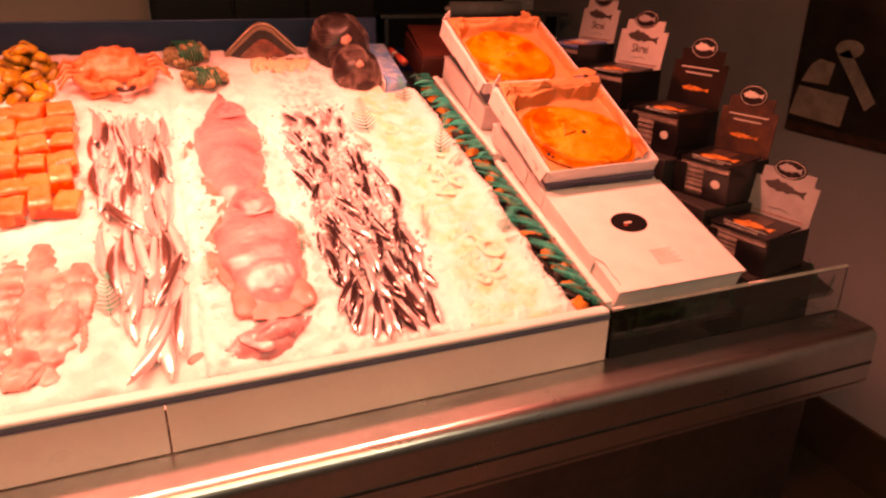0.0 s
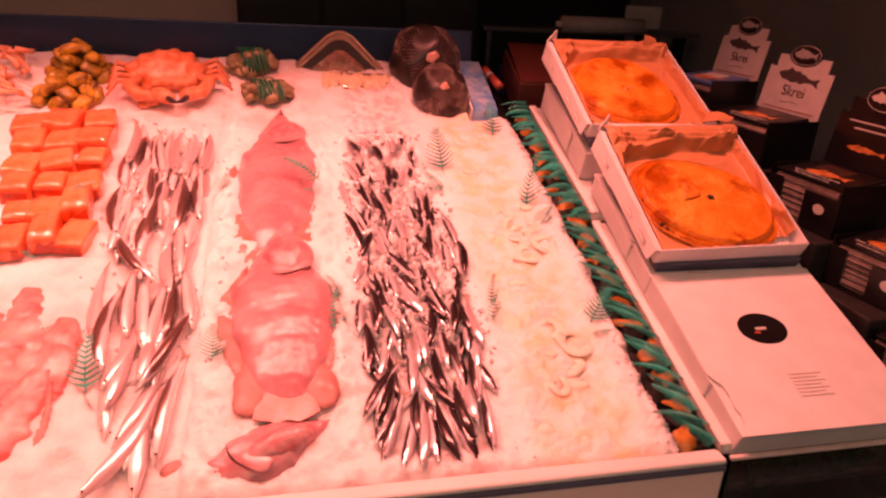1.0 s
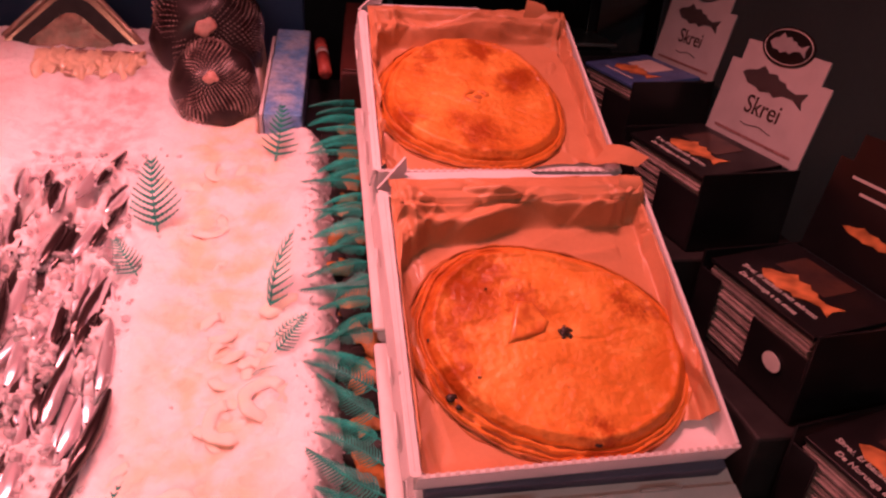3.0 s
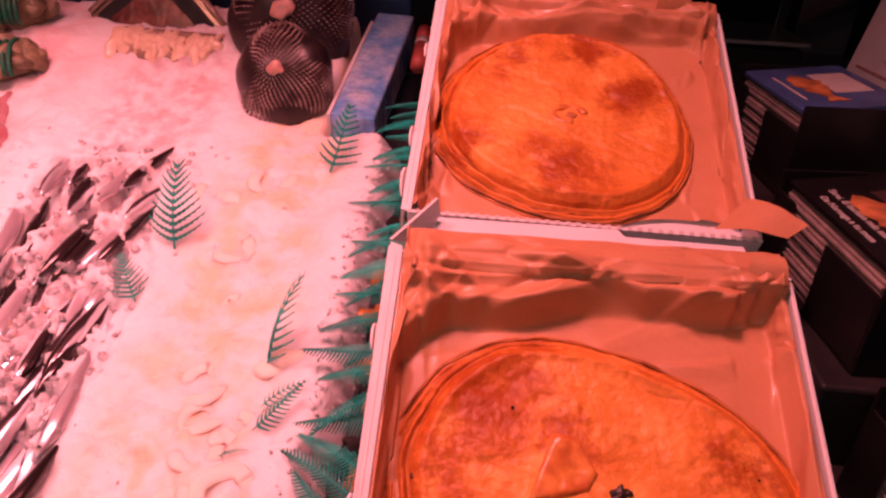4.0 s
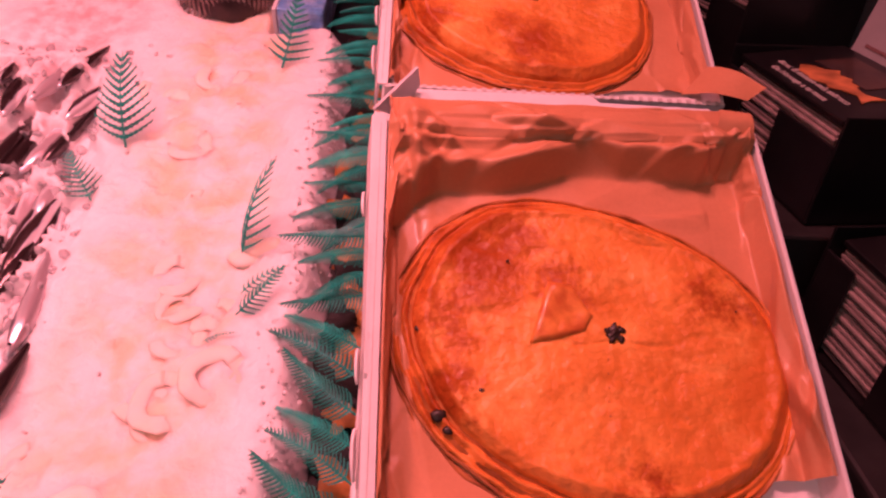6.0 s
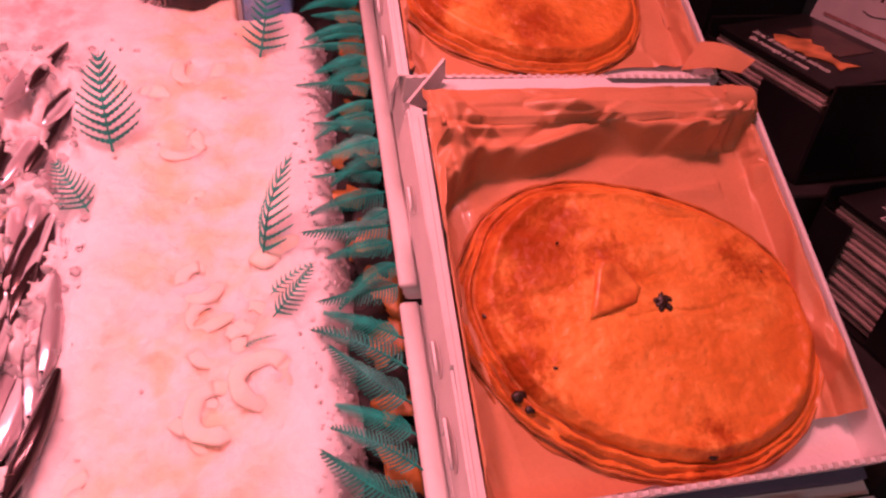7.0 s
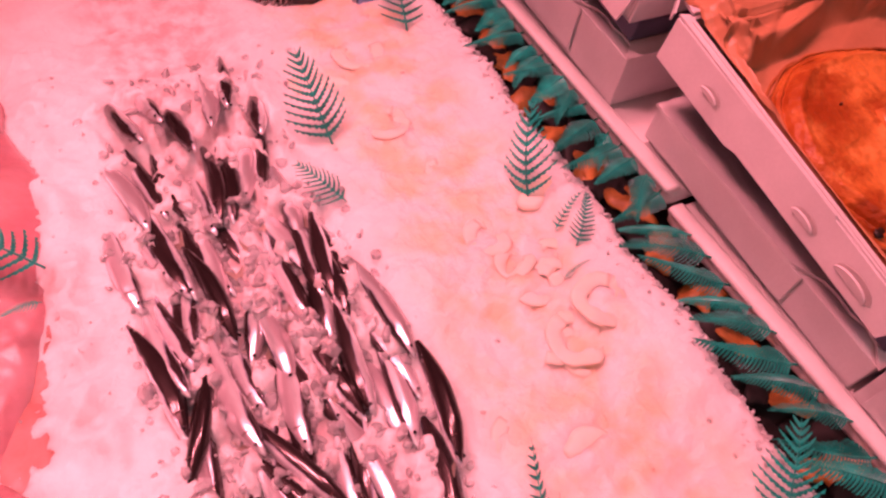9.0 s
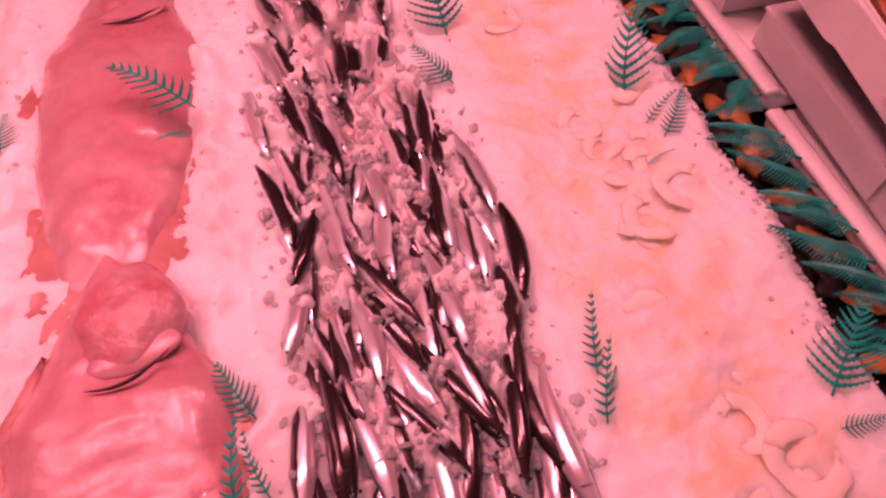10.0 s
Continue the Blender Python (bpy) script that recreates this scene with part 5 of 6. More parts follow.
RINGS = [ring_mesh(0.021, 0.0078, 1), ring_mesh(0.017, 0.007, 4), ring_mesh(0.025, 0.0085, 8), ring_mesh(0.020, 0.0072, 12, 0.9), ring_mesh(0.028, 0.0092, 15)]
FIXED = [(-0.208, 0.680, 0), (-0.154, 0.634, 1), (-0.171, 0.276, 4), (-0.197, 0.641, 1), (-0.188, 0.606, 0), (-0.145, 0.561, 2), (-0.187, 0.536, 2), (-0.225, 1.014, 4), (-0.303, 0.984, 3),
         (-0.205, 0.235, 4)]
rg = random.Random(8)
for _ in range(6):
    v = rg.uniform(0.10, 1.06)
    mid = -0.20 - 0.03 * smooth(0.7, 0.2, v)
    FIXED.append((mid + rg.gauss(0, 0.038), v, rg.randrange(5)))
for i, (x, v, k) in enumerate(FIXED):
    h = ice_h(x, v) + (-0.0010 if i < 10 else rg.uniform(-0.0019, -0.0013))
    thing("squid_ring", bedpose(x, v, h, rg.uniform(-8, 8), rg.uniform(-8, 8), rg.uniform(0, 180)), "pale yellow squid ring sunk in crushed ice", "squid ring", "squid rings", me=RINGS[k])
PIECES = [blob("squid_piece", 0.020, 0.011, 0.0055, M_SQUID, k * 2.0, 0.6, 70, 3) for k in range(5)]
for i in range(11):
    v = 0.09 + 0.089 * i + 0.01 * rg.uniform(-1, 1)
    x = -0.205 - 0.03 * smooth(0.7, 0.2, v) + rg.gauss(0, 0.040)
    thing("squid_piece", bedpose(x, v, ice_h(x, v) - 0.0040, 0, 0, rg.uniform(0, 180)) @ Matrix.Scale(rg.uniform(0.5, 1.5), 4), "pale yellow squid piece half sunk in ice", "squid piece", "squid pieces", me=PIECES[i % 5])


# ---- back row on the ice ----
def prawn_mesh(seed):
    pts = [(0.030 * math.cos(a), 0.030 * math.sin(a), 0.004 * math.sin(a * 2 + seed)) for a in [0.2 + 3.6 * i / 14 for i in range(15)]]
    rad = [0.0085 * (1 - 0.72 * (i / 14) ** 1.3) * (1.0 if i % 2 else 0.9) for i in range(15)]
    return tube(pts, rad, "prawn", M_PRAWN, 8)


PR = [prawn_mesh(s) for s in (0, 2, 4)]
fan = ribbon([(-0.003, 0), (-0.011, 0.016), (-0.004, 0.018), (0, 0.015), (0.004, 0.018), (0.011, 0.016), (0.003, 0)], 0.001, "tail_fan", M_PRAWN)
feeler = tube([(0, 0, 0), (0.01, 0.02, 0.008), (0.008, 0.05, 0.010), (-0.006, 0.075, 0.004)], [0.0008, 0.0007, 0.0005, 0.0003], "feeler", M_CRAB, 4)
rg = random.Random(17)
for i in range(46):
    x, v = rg.uniform(-1.66, -1.32), rg.uniform(1.14, 1.36)
    hump = 0.028 * (1 - ((x + 1.49) / 0.2) ** 2) + 0.02
    p = thing("prawn", bedpose(x, v, ice_h(x, v) + max(hump, 0.004) + rg.uniform(-0.008, 0.01), rg.uniform(-50, 50), rg.uniform(-40, 40), rg.uniform(0, 360)), "curled orange-pink prawn in a heap on ice", "prawn", "prawns", me=PR[i % 3])
    part("tail_fan", fan, p, pose(0.030 * math.cos(3.8), 0.030 * math.sin(3.8), 0, 0, 0, 210))
    part("feeler", feeler, p, pose(0.030, 0.006, 0, 0, 0, 180))

SH = [blob("shell", 0.029, 0.021, 0.015, M_MUSSEL, s, 0.18, 60, 3) for s in (1, 4, 7)]
rg = random.Random(31)
for cx, cv, rows in ((-1.225, 1.205, ((0.0, 7), (0.022, 5), (0.044, 3))), (-1.215, 1.315, ((0.01, 7), (0.034, 5), (0.058, 4), (0.08, 2)))):
    for z, n in rows:
        for k in range(n):
            a = 2 * math.pi * k / n + z * 50
            r = 0.012 * n * 0.78
            thing("mussel", bedpose(cx + r * math.cos(a), cv + 0.7 * r * math.sin(a), 0.018 + z, rg.uniform(-40, 40), rg.uniform(-40, 40), rg.uniform(0, 180)), "yellow-brown glossy shellfish in a heap on ice", "shellfish", "shellfish heap", me=SH[k % 3])


def crab(m):
    c = thing("crab", m, "large cooked red crab resting on ice", "crab")
    part("carapace", blob("carapace", 0.098, 0.066, 0.040, M_CRAB, 2, 0.22, 42, 4), c, pose(0, 0, 0.036, 22))
    part("face_plate", blob("face_plate", 0.055, 0.022, 0.020, M_CRAB, 5, 0.3, 50, 3), c, pose(0.01, -0.055, 0.026))
    for side in (-1, 1):
        arm = [(0.07 * side, -0.03, 0.03), (0.10 * side, -0.07, 0.03), (0.075 * side, -0.105, 0.022), (0.04 * side, -0.115, 0.02)]
        part("claw_arm", tube(arm, [0.013, 0.016, 0.018, 0.012], "claw_arm", M_CRAB, 8), c)
        cl = part("claw", blob("claw", 0.034, 0.022, 0.018, M_CRAB, 8 + side, 0.25, 50, 3), c, pose(0.035 * side + 0.015, -0.115, 0.024, 0, 0, 30 * side))
        part("pincer", tube([(0, 0, 0), (-0.02 * side, -0.012, 0.002), (-0.038 * side, -0.010, 0)], [0.009, 0.007, 0.002], "pincer", M_NETDARK, 6), cl, pose(-0.02 * side, -0.01, 0))
        for k in range(4):
            y = 0.035 - 0.024 * k
            leg = [(0.075 * side, y, 0.025), (0.125 * side, y + 0.012 - 0.012 * k, 0.042), (0.155 * side, y - 0.012 * k - 0.01, 0.012)]
            part("leg", tube(leg, [0.009, 0.0075, 0.003], "leg", M_CRAB, 6), c)
    return c


crab(bedpose(-0.99, 1.290, 0.016, 0, 0, 8))
thing("crab_claw", bedpose(-1.03, 1.185, 0.014, 0, 0, 35), "loose red crab claw lying on ice", "crab claw", me=blob("crab_claw", 0.032, 0.02, 0.012, M_CRAB, 9, 0.3, 50, 3))

CL = [blob("clam", 0.020, 0.015, 0.011, M_CLAM, s, 0.12, 80, 3) for s in (1, 5)]
M_NET = mat("green_net", (0.01, 0.18, 0.10), 0.4, var=0.25, scale=60, fine=200)


def clam_bag(m, rx, ry, rz, seed):
    b = thing("clam_bag", m, "net bag of brown clams with a green band on ice", "clam bag", "clam bags")
    rg = random.Random(seed)
    for k in range(26):
        a, e = rg.uniform(0, 6.28), rg.uniform(0.0, 1.25)
        part("clam", CL[k % 2], b, pose(rx * math.cos(a) * math.cos(e), ry * math.sin(a) * math.cos(e), rz * (0.25 + 0.75 * math.sin(e)), rg.uniform(-60, 60), rg.uniform(-60, 60), rg.uniform(0, 180)))
    part("core", blob("core", rx * 0.86, ry * 0.86, rz * 0.85, M_CLAM, seed, 0.2, 40, 3), b, pose(0, 0, rz * 0.3))
    for k in range(7):
        a = -0.5 + k * 0.17
        arc = [(rx * 1.18 * math.cos(t) * (0.2 + 0.0 * k) + 0.010 * (k - 3), -ry * 1.16 * math.cos(t), rz * (0.25 + 0.98 * math.sin(t))) for t in [0.15 + 2.6 * i / 10 for i in range(11)]]
        part("net_strand", tube(arc, [0.0036] * 11, "net_strand", M_NET, 5), b)
    return b


clam_bag(bedpose(-0.775, 1.345, 0.030), 0.062, 0.045, 0.052, 3)
clam_bag(bedpose(-0.735, 1.225, 0.012), 0.060, 0.040, 0.036, 9)


def scaled_dome(m, r, rz, seed):
    """A dark, round, knobbly bag pulled together at a pale centre."""
    d = thing("shellfish_bag", m, "round dark net bag packed with shells, gathered at a pale centre", "shellfish bag", "dark shellfish bags")
    part("body", blob("body", r, r, rz, M_NETDARK, seed, 0.16, 16, 4), d)
    verts, faces = [], []
    for ring in range(3, 25):
        e = 1.62 * ring / 24
        n = int(10 + 54 * math.sin(min(e, 1.57)))
        for k in range(n):
            a = 2 * math.pi * (k + 0.5 * (ring % 2)) / n
            nx, ny, nz = math.sin(e) * math.cos(a), math.sin(e) * math.sin(a), math.cos(e)
            p = Vector((nx * r, ny * r, nz * rz)) * 1.0
            t1 = Vector((math.cos(e) * math.cos(a), math.cos(e) * math.sin(a), -math.sin(e)))
            t2 = Vector((-math.sin(a), math.cos(a), 0))
            s = 0.0025 * (0.6 + 0.6 * math.sin(min(e, 1.57)))
            o = len(verts)
            q = p * (1 + 0.16 * noise.noise(p * 16 + Vector((seed, 0, 0))))
            verts += [q + t1 * s * 1.7, q + t2 * s * 0.8, q - t1 * s * 1.7, q - t2 * s * 0.8, q * (1 + 0.045)]
            faces += [(o, o + 1, o + 4), (o + 1, o + 2, o + 4), (o + 2, o + 3, o + 4), (o + 3, o, o + 4)]
    part("shell_cover", mesh_of("shell_cover", verts, faces, M_KNOT, False), d)["kind"] = "stuff"
    part("pale_centre", blob("pale_centre", r * 0.19, r * 0.16, 0.006, M_FRINGE, seed + 3, 0.6, 60, 3), d, pose(0.004, 0.0, rz * 0.99), "pale gathered centre")
    return d


scaled_dome(bedpose(-0.280, 1.355, 0.066, 54, 0, 4), 0.106, 0.072, 3)
scaled_dome(bedpose(-0.258, 1.215, 0.040, 46, 0, -4), 0.078, 0.052, 9)

tray = thing("seafood_tray", bedpose(-0.530, 1.375, 0.020, 52, 0, -4), "gold-rimmed wrapped tray of dark seafood leaning in ice", "tray")
arch = [(-0.125, -0.01), (-0.125, 0.01), (-0.10, 0.035), (-0.035, 0.100), (-0.012, 0.112), (0.012, 0.112), (0.035, 0.100), (0.10, 0.035), (0.125, 0.01), (0.125, -0.01)]
part("film", ribbon(arch, 0.010, "film", M_GOLD), tray)
part("dark_band", ribbon([(x * 0.86, y * 0.80) for x, y in arch], 0.007, "dark_band", M_BLACKISH), tray, pose(0, 0.0, 0.009))
part("red_flesh", ribbon([(x * 0.60, y * 0.52) for x, y in arch], 0.010, "red_flesh", M_DARKFLESH), tray, pose(0, 0.0, 0.012))
part("rim", tube([(x, y, 0.012) for x, y in arch[1:-1]], [0.006] * 8, "rim", M_GOLD, 6), tray)
tray2 = thing("roe_tray", bedpose(-0.486, 1.305, 0.014, 20, 0, -2), "wrapped tray of cream-coloured roe in ice", "tray")
part("base", box_me("base", 0.19, 0.07, 0.03, M_GOLD, 0.012, (-0.095, -0.035, -0.01), True), tray2)
for k in range(9):
    part("roe_lobe", blob("roe_lobe", 0.016 + 0.004 * math.sin(k * 2.2), 0.031 + 0.004 * math.sin(k * 3.1), 0.012, M_CREAM, k * 2.0, 0.7, 75, 4), tray2, pose(-0.08 + 0.02 * k, -0.002 + 0.004 * math.sin(k * 1.7), 0.016, 0, 0, 18 * math.sin(k * 2.9)))

foil = thing("foil_box", bedpose(-0.172, 1.145, -0.038, 0, 0, -3), "shiny blue foil-covered block at the ice edge", "box")
part("block", box_me("block", 0.068, 0.32, 0.065, M_BLUEFOIL, 0.004), foil)
part("white_side", box_me("white_side", 0.006, 0.29, 0.06, M_CARD, 0.001, (-0.008, 0.005, 0.0)), foil)
tube_t = thing("marker_tube", bedpose(-0.060, 1.30, 0.020, -6, 0, 3), "red tube with a white band lying beside boxes", "tube")
for y0, y1, mt, nm in ((0, 0.08, M_REDPRINT, "barrel"), (0.08, 0.10, M_PALEPRINT, "band"), (0.10, 0.15, M_REDPRINT, "cap")):
    part(nm, tube([(0, y0, 0), (0, y1, 0)], [0.013, 0.013], nm, mt, 12), tube_t)
rb = thing("red_carton", bedpose(-0.035, 1.20, -0.01, 0, 0, -4), "dark red cardboard carton behind the boxes", "carton")
part("body", box_me("body", 0.16, 0.24, 0.09, M_REDBOX, 0.004), rb)
part("lid_flap", box_me("lid_flap", 0.15, 0.23, 0.004, M_REDBOX, 0.001), rb, pose(0.004, 0.004, 0.091, 5))

# ---- display boxes beside the pies ----

M_FADED = mat("faded_red_ink", (0.40, 0.22, 0.21), 0.5, var=0.3, scale=300, fine=600)
M_HEADER = mat("header_card", (0.50, 0.48, 0.48), 0.5, var=0.06, scale=20, fine=160)


def header_outline(w, h, shoulder):
    return [(-w / 2, 0), (w / 2, 0), (w / 2, h * shoulder), (w * 0.40, h * shoulder), (w * 0.40, h * 0.84), (-w * 0.40, h * 0.84), (-w * 0.40, h * shoulder), (-w / 2, h * shoulder)]


def oval(rx, ry, n=32):
    return [(rx * math.cos(2 * math.pi * i / n), ry * math.sin(2 * math.pi * i / n)) for i in range(n)]


FISH = [(-0.5, 0.02), (-0.44, 0.10), (-0.30, 0.16), (-0.22, 0.27), (-0.12, 0.18), (0.0, 0.22), (0.06, 0.15), (0.16, 0.15), (0.20, 0.09), (0.34, 0.06), (0.5, 0.15), (0.46, 0.0),
        (0.5, -0.13), (0.34, -0.03), (0.18, -0.06), (0.08, -0.14), (0.0, -0.09), (-0.14, -0.16), (-0.22, -0.11), (-0.36, -0.11)]


def display(y, z, w, hh, tray_h, card, ink, label, white, lean=8, x0=0.40, turn=0.0, blue=False, word=False):
    """A counter display: tray of packs with a printed header card at its back, facing -X."""
    d = thing("display_box", Matrix.Translation((x0, y, z)) @ pose(0, 0, 0, 0, 0, turn), label, "display box", "smoked fish display boxes")
    dep = 0.15
    front = part("front_panel", box_me("front_panel", 0.003, w * 0.46, tray_h * 0.72, M_PRINTBLACK, 0.001), d, pose(0, -w / 2, 0), "printed black card")
    part("front_panel", box_me("front_panel", 0.003, w * 0.20, tray_h * 0.80, M_PRINTBLACK, 0.001), d, pose(0, w * 0.30, 0))
    part("side_panel", box_me("side_panel", dep, 0.003, tray_h, M_PRINTBLACK, 0.001), d, pose(0, w / 2, 0))
    part("side_panel", box_me("side_panel", dep, 0.003, tray_h, M_PRINTBLACK, 0.001), d, pose(0, -w / 2 - 0.003, 0))
    part("bottom", box_me("bottom", dep, w, 0.003, M_PRINTBLACK), d, pose(0, -w / 2, 0))
    step = (tray_h - 0.022) / 20
    pack_me = box_me("pack", dep * 0.80, w * 0.90, step - 0.0012, M_PACK, 0.0006)
    for k in range(20):
        part("pack", pack_me, d, pose(0.006 + 0.002 * math.sin(k * 2.1) + 0.0016 * math.sin(k * 5.7), -w * 0.45 + 0.002 * math.sin(k * 3.3), 0.006 + k * step))
    top = part("top_pack", box_me("top_pack", dep * 0.82, w * 0.92, 0.006, M_BLUEPRINT if blue else M_PRINTBLACK, 0.001), d, pose(0.006, -w * 0.46, tray_h - 0.014, 0, -6), "printed pack with a smoked fish picture")
    part("fish_picture", ribbon([(px * 0.11, py * 0.10) for px, py in FISH], 0.0008, "fish_picture", M_SMOKED), top, pose(dep * 0.30, w * 0.42, 0.0064, 0, 0, -84))
    part("picture_frame", box_me("picture_frame", 0.045, w * 0.42, 0.0006, M_PALEPRINT if blue else M_PRINTBROWN), top, pose(dep * 0.42, w * 0.3, 0.0061))
    if blue:
        part("text_line", box_me("text_line", 0.003, w * 0.5, 0.0005, M_PALEPRINT), top, pose(dep * 0.12, w * 0.2, 0.0064))
    else:
        part("lettering", text_me("lettering", "Skrei. El bacalao más sabroso", 0.0105, M_PALEPRINT), top, pose(dep * 0.16, w * 0.46, 0.0066, 0, 0, -90))
        part("lettering", text_me("lettering", "De Noruega a tu mesa", 0.0105, M_PALEPRINT), top, pose(dep * 0.06, w * 0.46, 0.0066, 0, 0, -90))
    if not white:
        part("seal", ribbon(oval(0.014, 0.011), 0.0008, "seal", M_PALEPRINT), d, pose(-0.0016, -w * 0.28, tray_h * 0.45, 90, 0, -90), "small white oval seal")
    face = pose(dep - 0.004, 0, tray_h - 0.004, 90 - lean, 0, -90)
    head = part("header_card", ribbon(header_outline(w, hh, 0.66), 0.002, "header_card", card), d, face, "white printed card" if white else "")
    ov = part("oval_badge", ribbon(oval(w * 0.25, hh * 0.155), 0.001, "oval_badge", M_PRINTBLACK), head, pose(0, hh * 0.86, 0.0025))
    part("badge_ring", tube([(px, py, 0) for px, py in oval(w * 0.225, hh * 0.135)] + [(w * 0.225, 0, 0)], [0.0008] * 33, "badge_ring", M_PALEPRINT, 4), ov, pose(0, 0, 0.0012))
    part("badge_fish", ribbon([(px * w * 0.36, py * w * 0.30) for px, py in FISH], 0.0008, "badge_fish", M_PALEPRINT if not white else M_GREYCARD), ov, pose(0, 0, 0.0012))
    if white:
        part("fish_print", ribbon([(px * w * 0.66, py * w * 0.40) for px, py in FISH], 0.0007, "fish_print", M_PRINTINK), head, pose(0.0, hh * 0.53, 0.0024, 0, 0, -4))
        if word:
            part("lettering", text_me("lettering", "Skrei", w * 0.18, M_PRINTBROWN), head, pose(0, hh * 0.27, 0.0026))
        part("underline", tube([(-w * 0.16 + w * 0.04 * i, -0.002 * math.sin(i), 0) for i in range(9)], [0.0006] * 9, "underline", M_PRINTINK, 4), head, pose(0.0, hh * 0.18, 0.0026))
        part("text_line", box_me("text_line", w * 0.82, hh * 0.022, 0.0005, M_FADED), head, pose(-w * 0.41, hh * 0.06, 0.0023))
    else:
        part("fish_print", ribbon([(px * w * 0.52, py * w * 0.20) for px, py in FISH], 0.0007, "fish_print", M_SMOKED), head, pose(0.0, hh * 0.26, 0.0024))
        for k in range(2):
            part("text_line", box_me("text_line", w * (0.70 - 0.2 * k), hh * 0.018, 0.0005, M_PALEPRINT), head, pose(-w * (0.35 - 0.1 * k), hh * (0.56 - 0.08 * k), 0.0023))
    return d


display(0.975, 1.300, 0.185, 0.165, 0.110, M_HEADER, M_PRINTINK, "display box of blue smoked fish packs with a white header card", True, 10, 0.405, 6, True, True)
display(0.725, 1.245, 0.205, 0.170, 0.110, M_HEADER, M_PRINTINK, "black display box of smoked fish packs with a white header card", True, 10, 0.400, 6, False, True)
display(0.470, 1.160, 0.195, 0.190, 0.115, M_PRINTBLACK, M_PALEPRINT, "black display box of smoked fish packs with a black header card", False, 9, 0.415, 6)
display(0.262, 1.075, 0.170, 0.180, 0.105, M_PRINTBROWN, M_PALEPRINT, "brown display box of smoked fish packs with an oval badge", False, 8, 0.43, 10)
# a white header card, coloured grey for the shade it stands in
display(0.085, 0.955, 0.180, 0.150, 0.100, M_GREYCARD, M_PRINTINK, "display box of smoked fish packs at the counter end, white header greyed for shade", True, 12, 0.40, 8)

shelf = thing("stepped_stand", Matrix.Translation((0.38, 0, 0)), "dark stepped stand under the display boxes", "stand")
for y0, y1, z1 in ((0.0, 0.175, 0.953), (0.177, 0.352, 1.073), (0.354, 0.60, 1.158), (0.602, 0.855, 1.243), (0.857, 1.10, 1.298)):
    part("step", box_me("step", 0.21, y1 - y0, z1 - 0.76, M_BLACKISH, 0.004), shelf, pose(0, y0, 0.76))

# greenery behind the clear guard, the shade there put into its colour
green = thing("artificial_greenery", Matrix.Translation((0.0, 0.0, 0.0)), "green plastic foliage behind the clear guard, darkened as if in shade", "greenery")
rg = random.Random(77)
# shaded copy of the plastic fern green
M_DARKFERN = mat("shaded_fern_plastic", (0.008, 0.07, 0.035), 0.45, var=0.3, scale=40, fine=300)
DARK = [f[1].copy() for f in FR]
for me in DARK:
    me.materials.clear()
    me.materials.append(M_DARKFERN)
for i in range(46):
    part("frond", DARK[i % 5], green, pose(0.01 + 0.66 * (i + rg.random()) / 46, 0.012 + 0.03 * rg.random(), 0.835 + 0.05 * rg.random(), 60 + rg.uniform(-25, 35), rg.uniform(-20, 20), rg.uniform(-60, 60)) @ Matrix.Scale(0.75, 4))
# near-black block standing in for the shade behind the fronds
part("shade_bank", box_me("shade_bank", 0.66, 0.05, 0.10, M_SHADELEAF, 0.01, (0.005, 0.055, 0.828), True), green)
side = thing("greenery_strip", bedpose(0.362, 0.39, 0.0), "dark green plastic leaves between the boxes and displays", "greenery")
for i in range(16):
    part("frond", FR[i % 5][1], side, pose(0.004 + 0.012 * rg.random(), 0.03 * i - 0.02, 0.012, rg.uniform(-10, 25), 0, rg.uniform(-90, 90)) @ Matrix.Scale(0.6, 4))
part("orange_scrap", blob("orange_scrap", 0.02, 0.03, 0.01, M_ORANGE, 4, 0.7, 50, 3), side, pose(0.012, 0.01, 0.008))

# ---- wall poster and back room ----
poster = thing("wall_poster", Matrix.Translation((1.196, 0.71, 1.12)) @ pose(0, 0, 0, 90, 0, -90), "dark printed poster with pale shapes on the wall", "poster")
M_POSTER = mat("poster_dark", (0.03, 0.024, 0.022), 0.4, var=0.3, scale=8, fine=60)
M_POSTPALE = mat("poster_pale", (0.34, 0.28, 0.26), 0.5, var=0.2, scale=14, fine=80)
part("sheet", box_me("sheet", 1.3, 0.95, 0.003, M_POSTER), poster)
part("pale_block", ribbon([(0, 0.0), (0.21, -0.01), (0.22, 0.09), (0.02, 0.10)], 0.001, "pale_block", M_POSTPALE), poster, pose(0.005, 0.055, 0.0034))
part("pale_wedge", ribbon([(0.0, 0.0), (0.03, 0.06), (0.06, 0.08), (0.12, 0.07), (0.11, 0.0)], 0.001, "pale_wedge", M_POSTPALE), poster, pose(0.03, 0.17, 0.0034))
part("pale_stripe", ribbon([(0.0, 0.0), (0.14, -0.16), (0.17, -0.13), (0.04, 0.02)], 0.001, "pale_stripe", M_POSTPALE), poster, pose(0.15, 0.27, 0.0034))
part("pale_shape", ribbon(oval(0.05, 0.028), 0.001, "pale_shape", M_POSTPALE), poster, pose(0.19, 0.29, 0.0034))
part("lower_margin", box_me("lower_margin", 1.3, 0.03, 0.001, M_PRINTBROWN), poster, pose(0, 0.0, 0.0034))

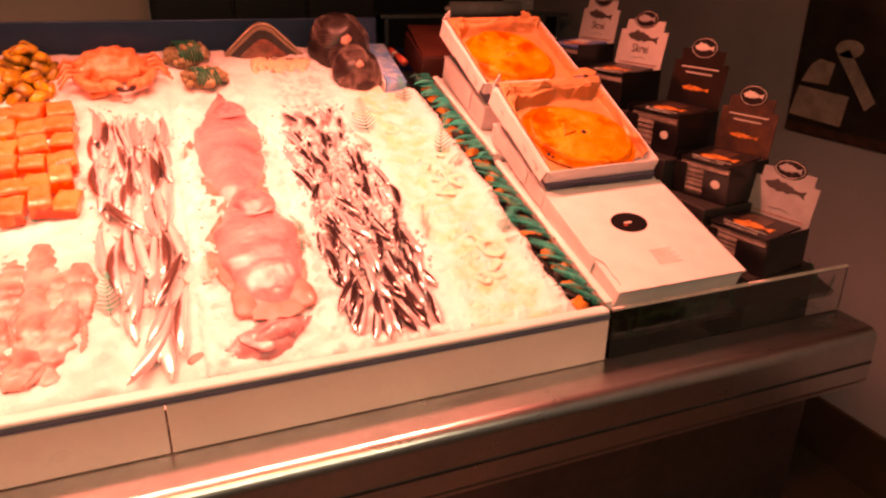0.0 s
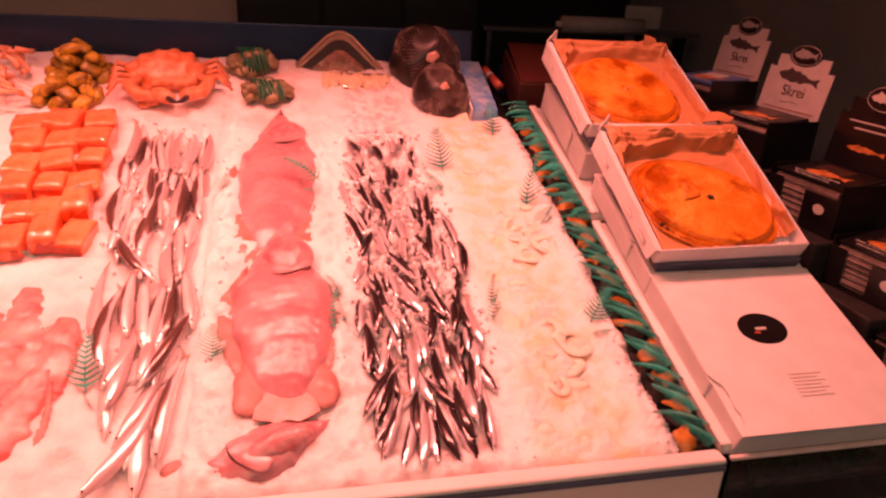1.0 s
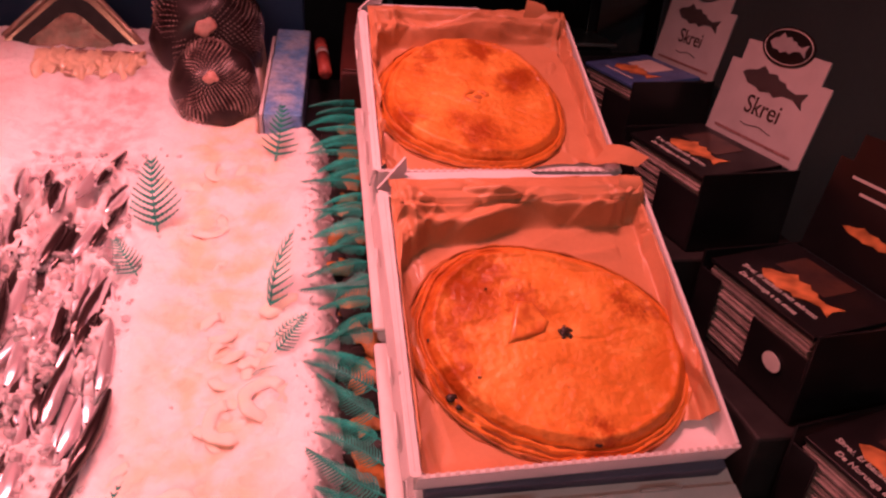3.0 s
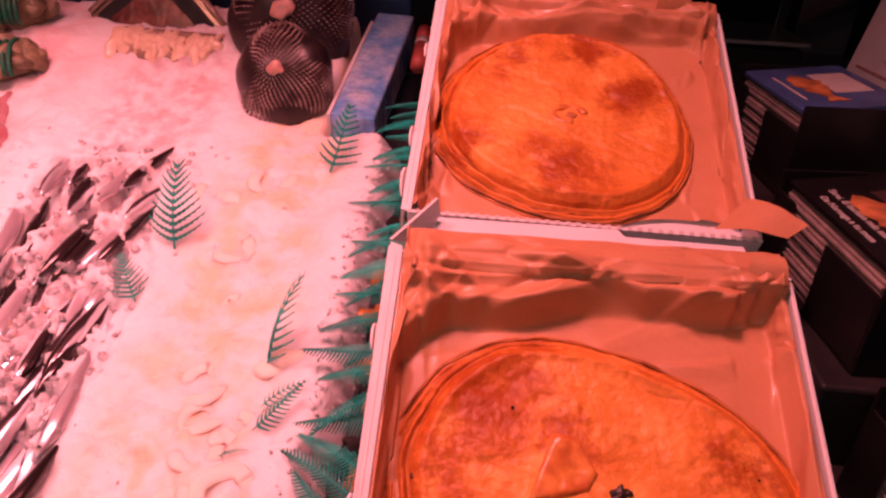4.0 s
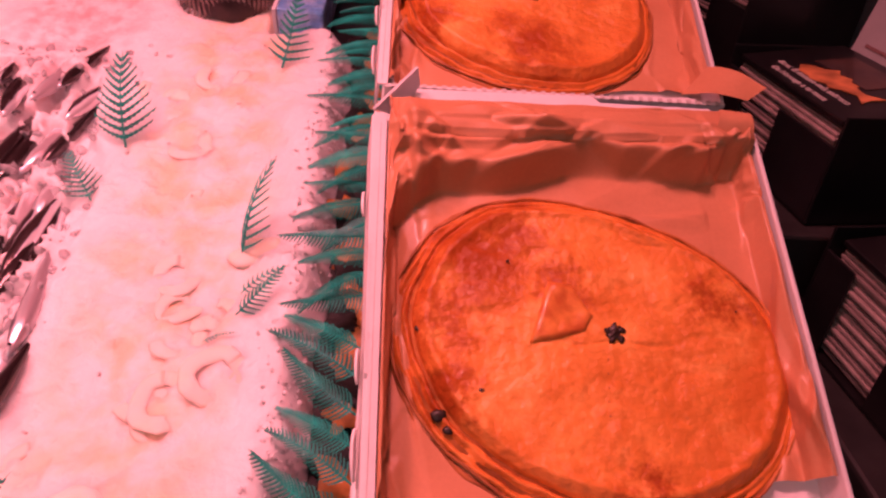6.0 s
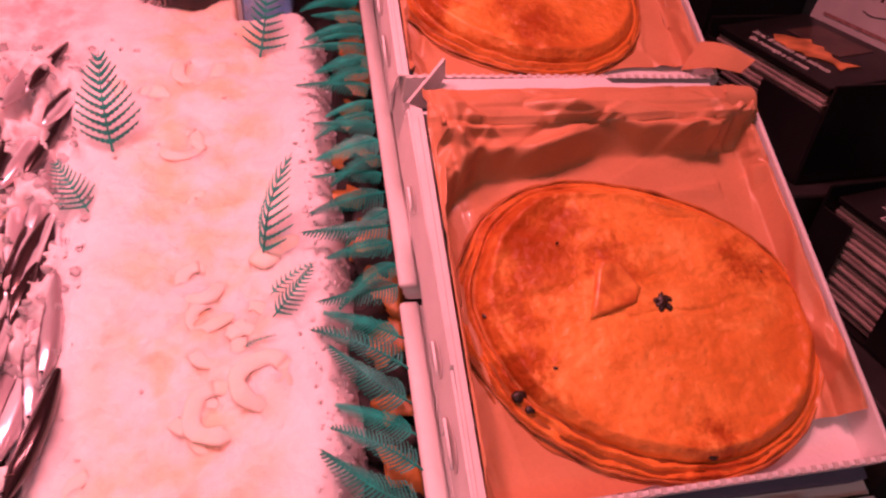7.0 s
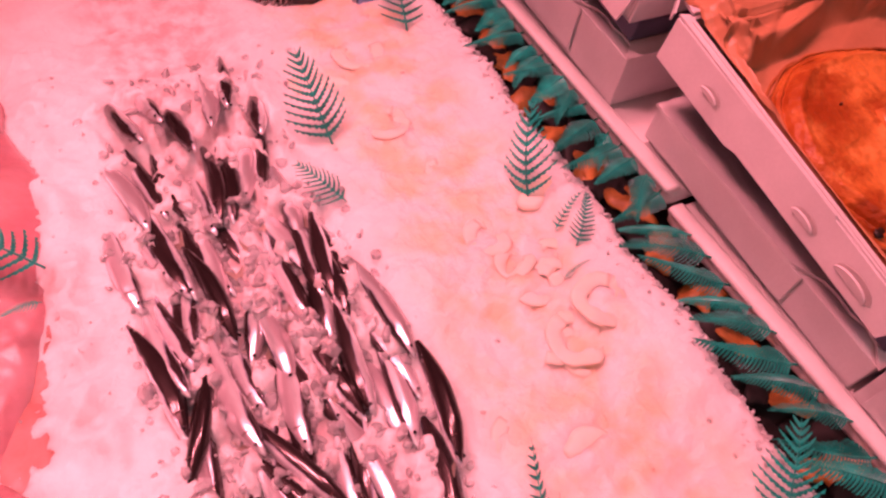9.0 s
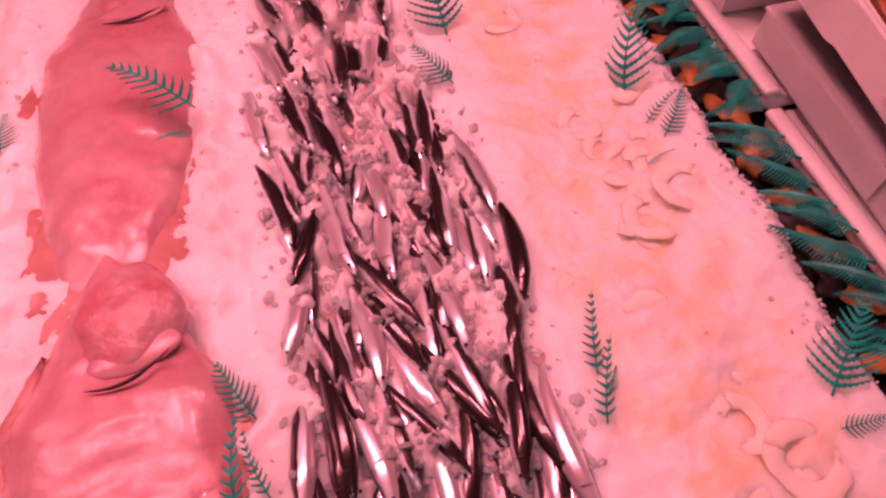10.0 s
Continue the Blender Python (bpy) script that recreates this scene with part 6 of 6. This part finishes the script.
bench = thing("work_bench", Matrix.Translation((0.12, 1.75, 0)), "dark steel work bench behind the counter", "bench")
part("top", box_me("top", 1.0, 0.5, 0.03, M_DARKSTEEL, 0.004), bench, pose(0, 0, 1.16))
part("splash_shelf", box_me("splash_shelf", 1.0, 0.14, 0.02, M_DARKSTEEL, 0.003), bench, pose(0, 0.36, 1.42))
for x in (0.02, 0.94):
    for y in (0.02, 0.44):
        part("leg", box_me("leg", 0.04, 0.04, 1.16, M_DARKSTEEL, 0.003), bench, pose(x, y, 0))
    part("bracket", box_me("bracket", 0.02, 0.12, 0.24, M_DARKSTEEL, 0.002), bench, pose(x, 0.37, 1.19))
crate = thing("plastic_crate", Matrix.Translation((0.16, 1.80, 1.19)), "blue plastic crate on the bench", "crate")
M_BLUEPLASTIC = mat("blue_plastic", (0.02, 0.06, 0.30), 0.35, var=0.15, scale=20, fine=80)
part("tub", box_me("tub", 0.15, 0.2, 0.10, M_BLUEPLASTIC, 0.006), crate)
part("rim", box_me("rim", 0.165, 0.215, 0.012, M_BLUEPLASTIC, 0.003), crate, pose(-0.0075, -0.0075, 0.10))
roll = thing("paper_roll", Matrix.Translation((0.36, 1.86, 1.475)), "pale roll of wrapping paper on the shelf", "paper roll")
part("roll", tube([(0, 0, 0), (0.34, 0, 0)], [0.032, 0.032], "roll", M_GREYCARD, 18), roll)
part("core", tube([(-0.02, 0, 0), (0.36, 0, 0)], [0.012, 0.012], "core", M_CARDIN, 12), roll)
scale_b = thing("weighing_scale", Matrix.Translation((0.50, 1.82, 1.19)), "dark shop scale on the bench", "scale")
part("body", box_me("body", 0.28, 0.24, 0.09, M_PRINTBLACK, 0.01), scale_b)
part("plate", box_me("plate", 0.30, 0.25, 0.012, M_STEEL, 0.004), scale_b, pose(-0.01, -0.005, 0.095))
part("pillar", box_me("pillar", 0.03, 0.03, 0.2, M_PRINTBLACK, 0.004), scale_b, pose(0.26, 0.18, 0.09))
part("screen", box_me("screen", 0.16, 0.02, 0.09, M_GREYCARD, 0.004), scale_b, pose(0.19, 0.17, 0.27))
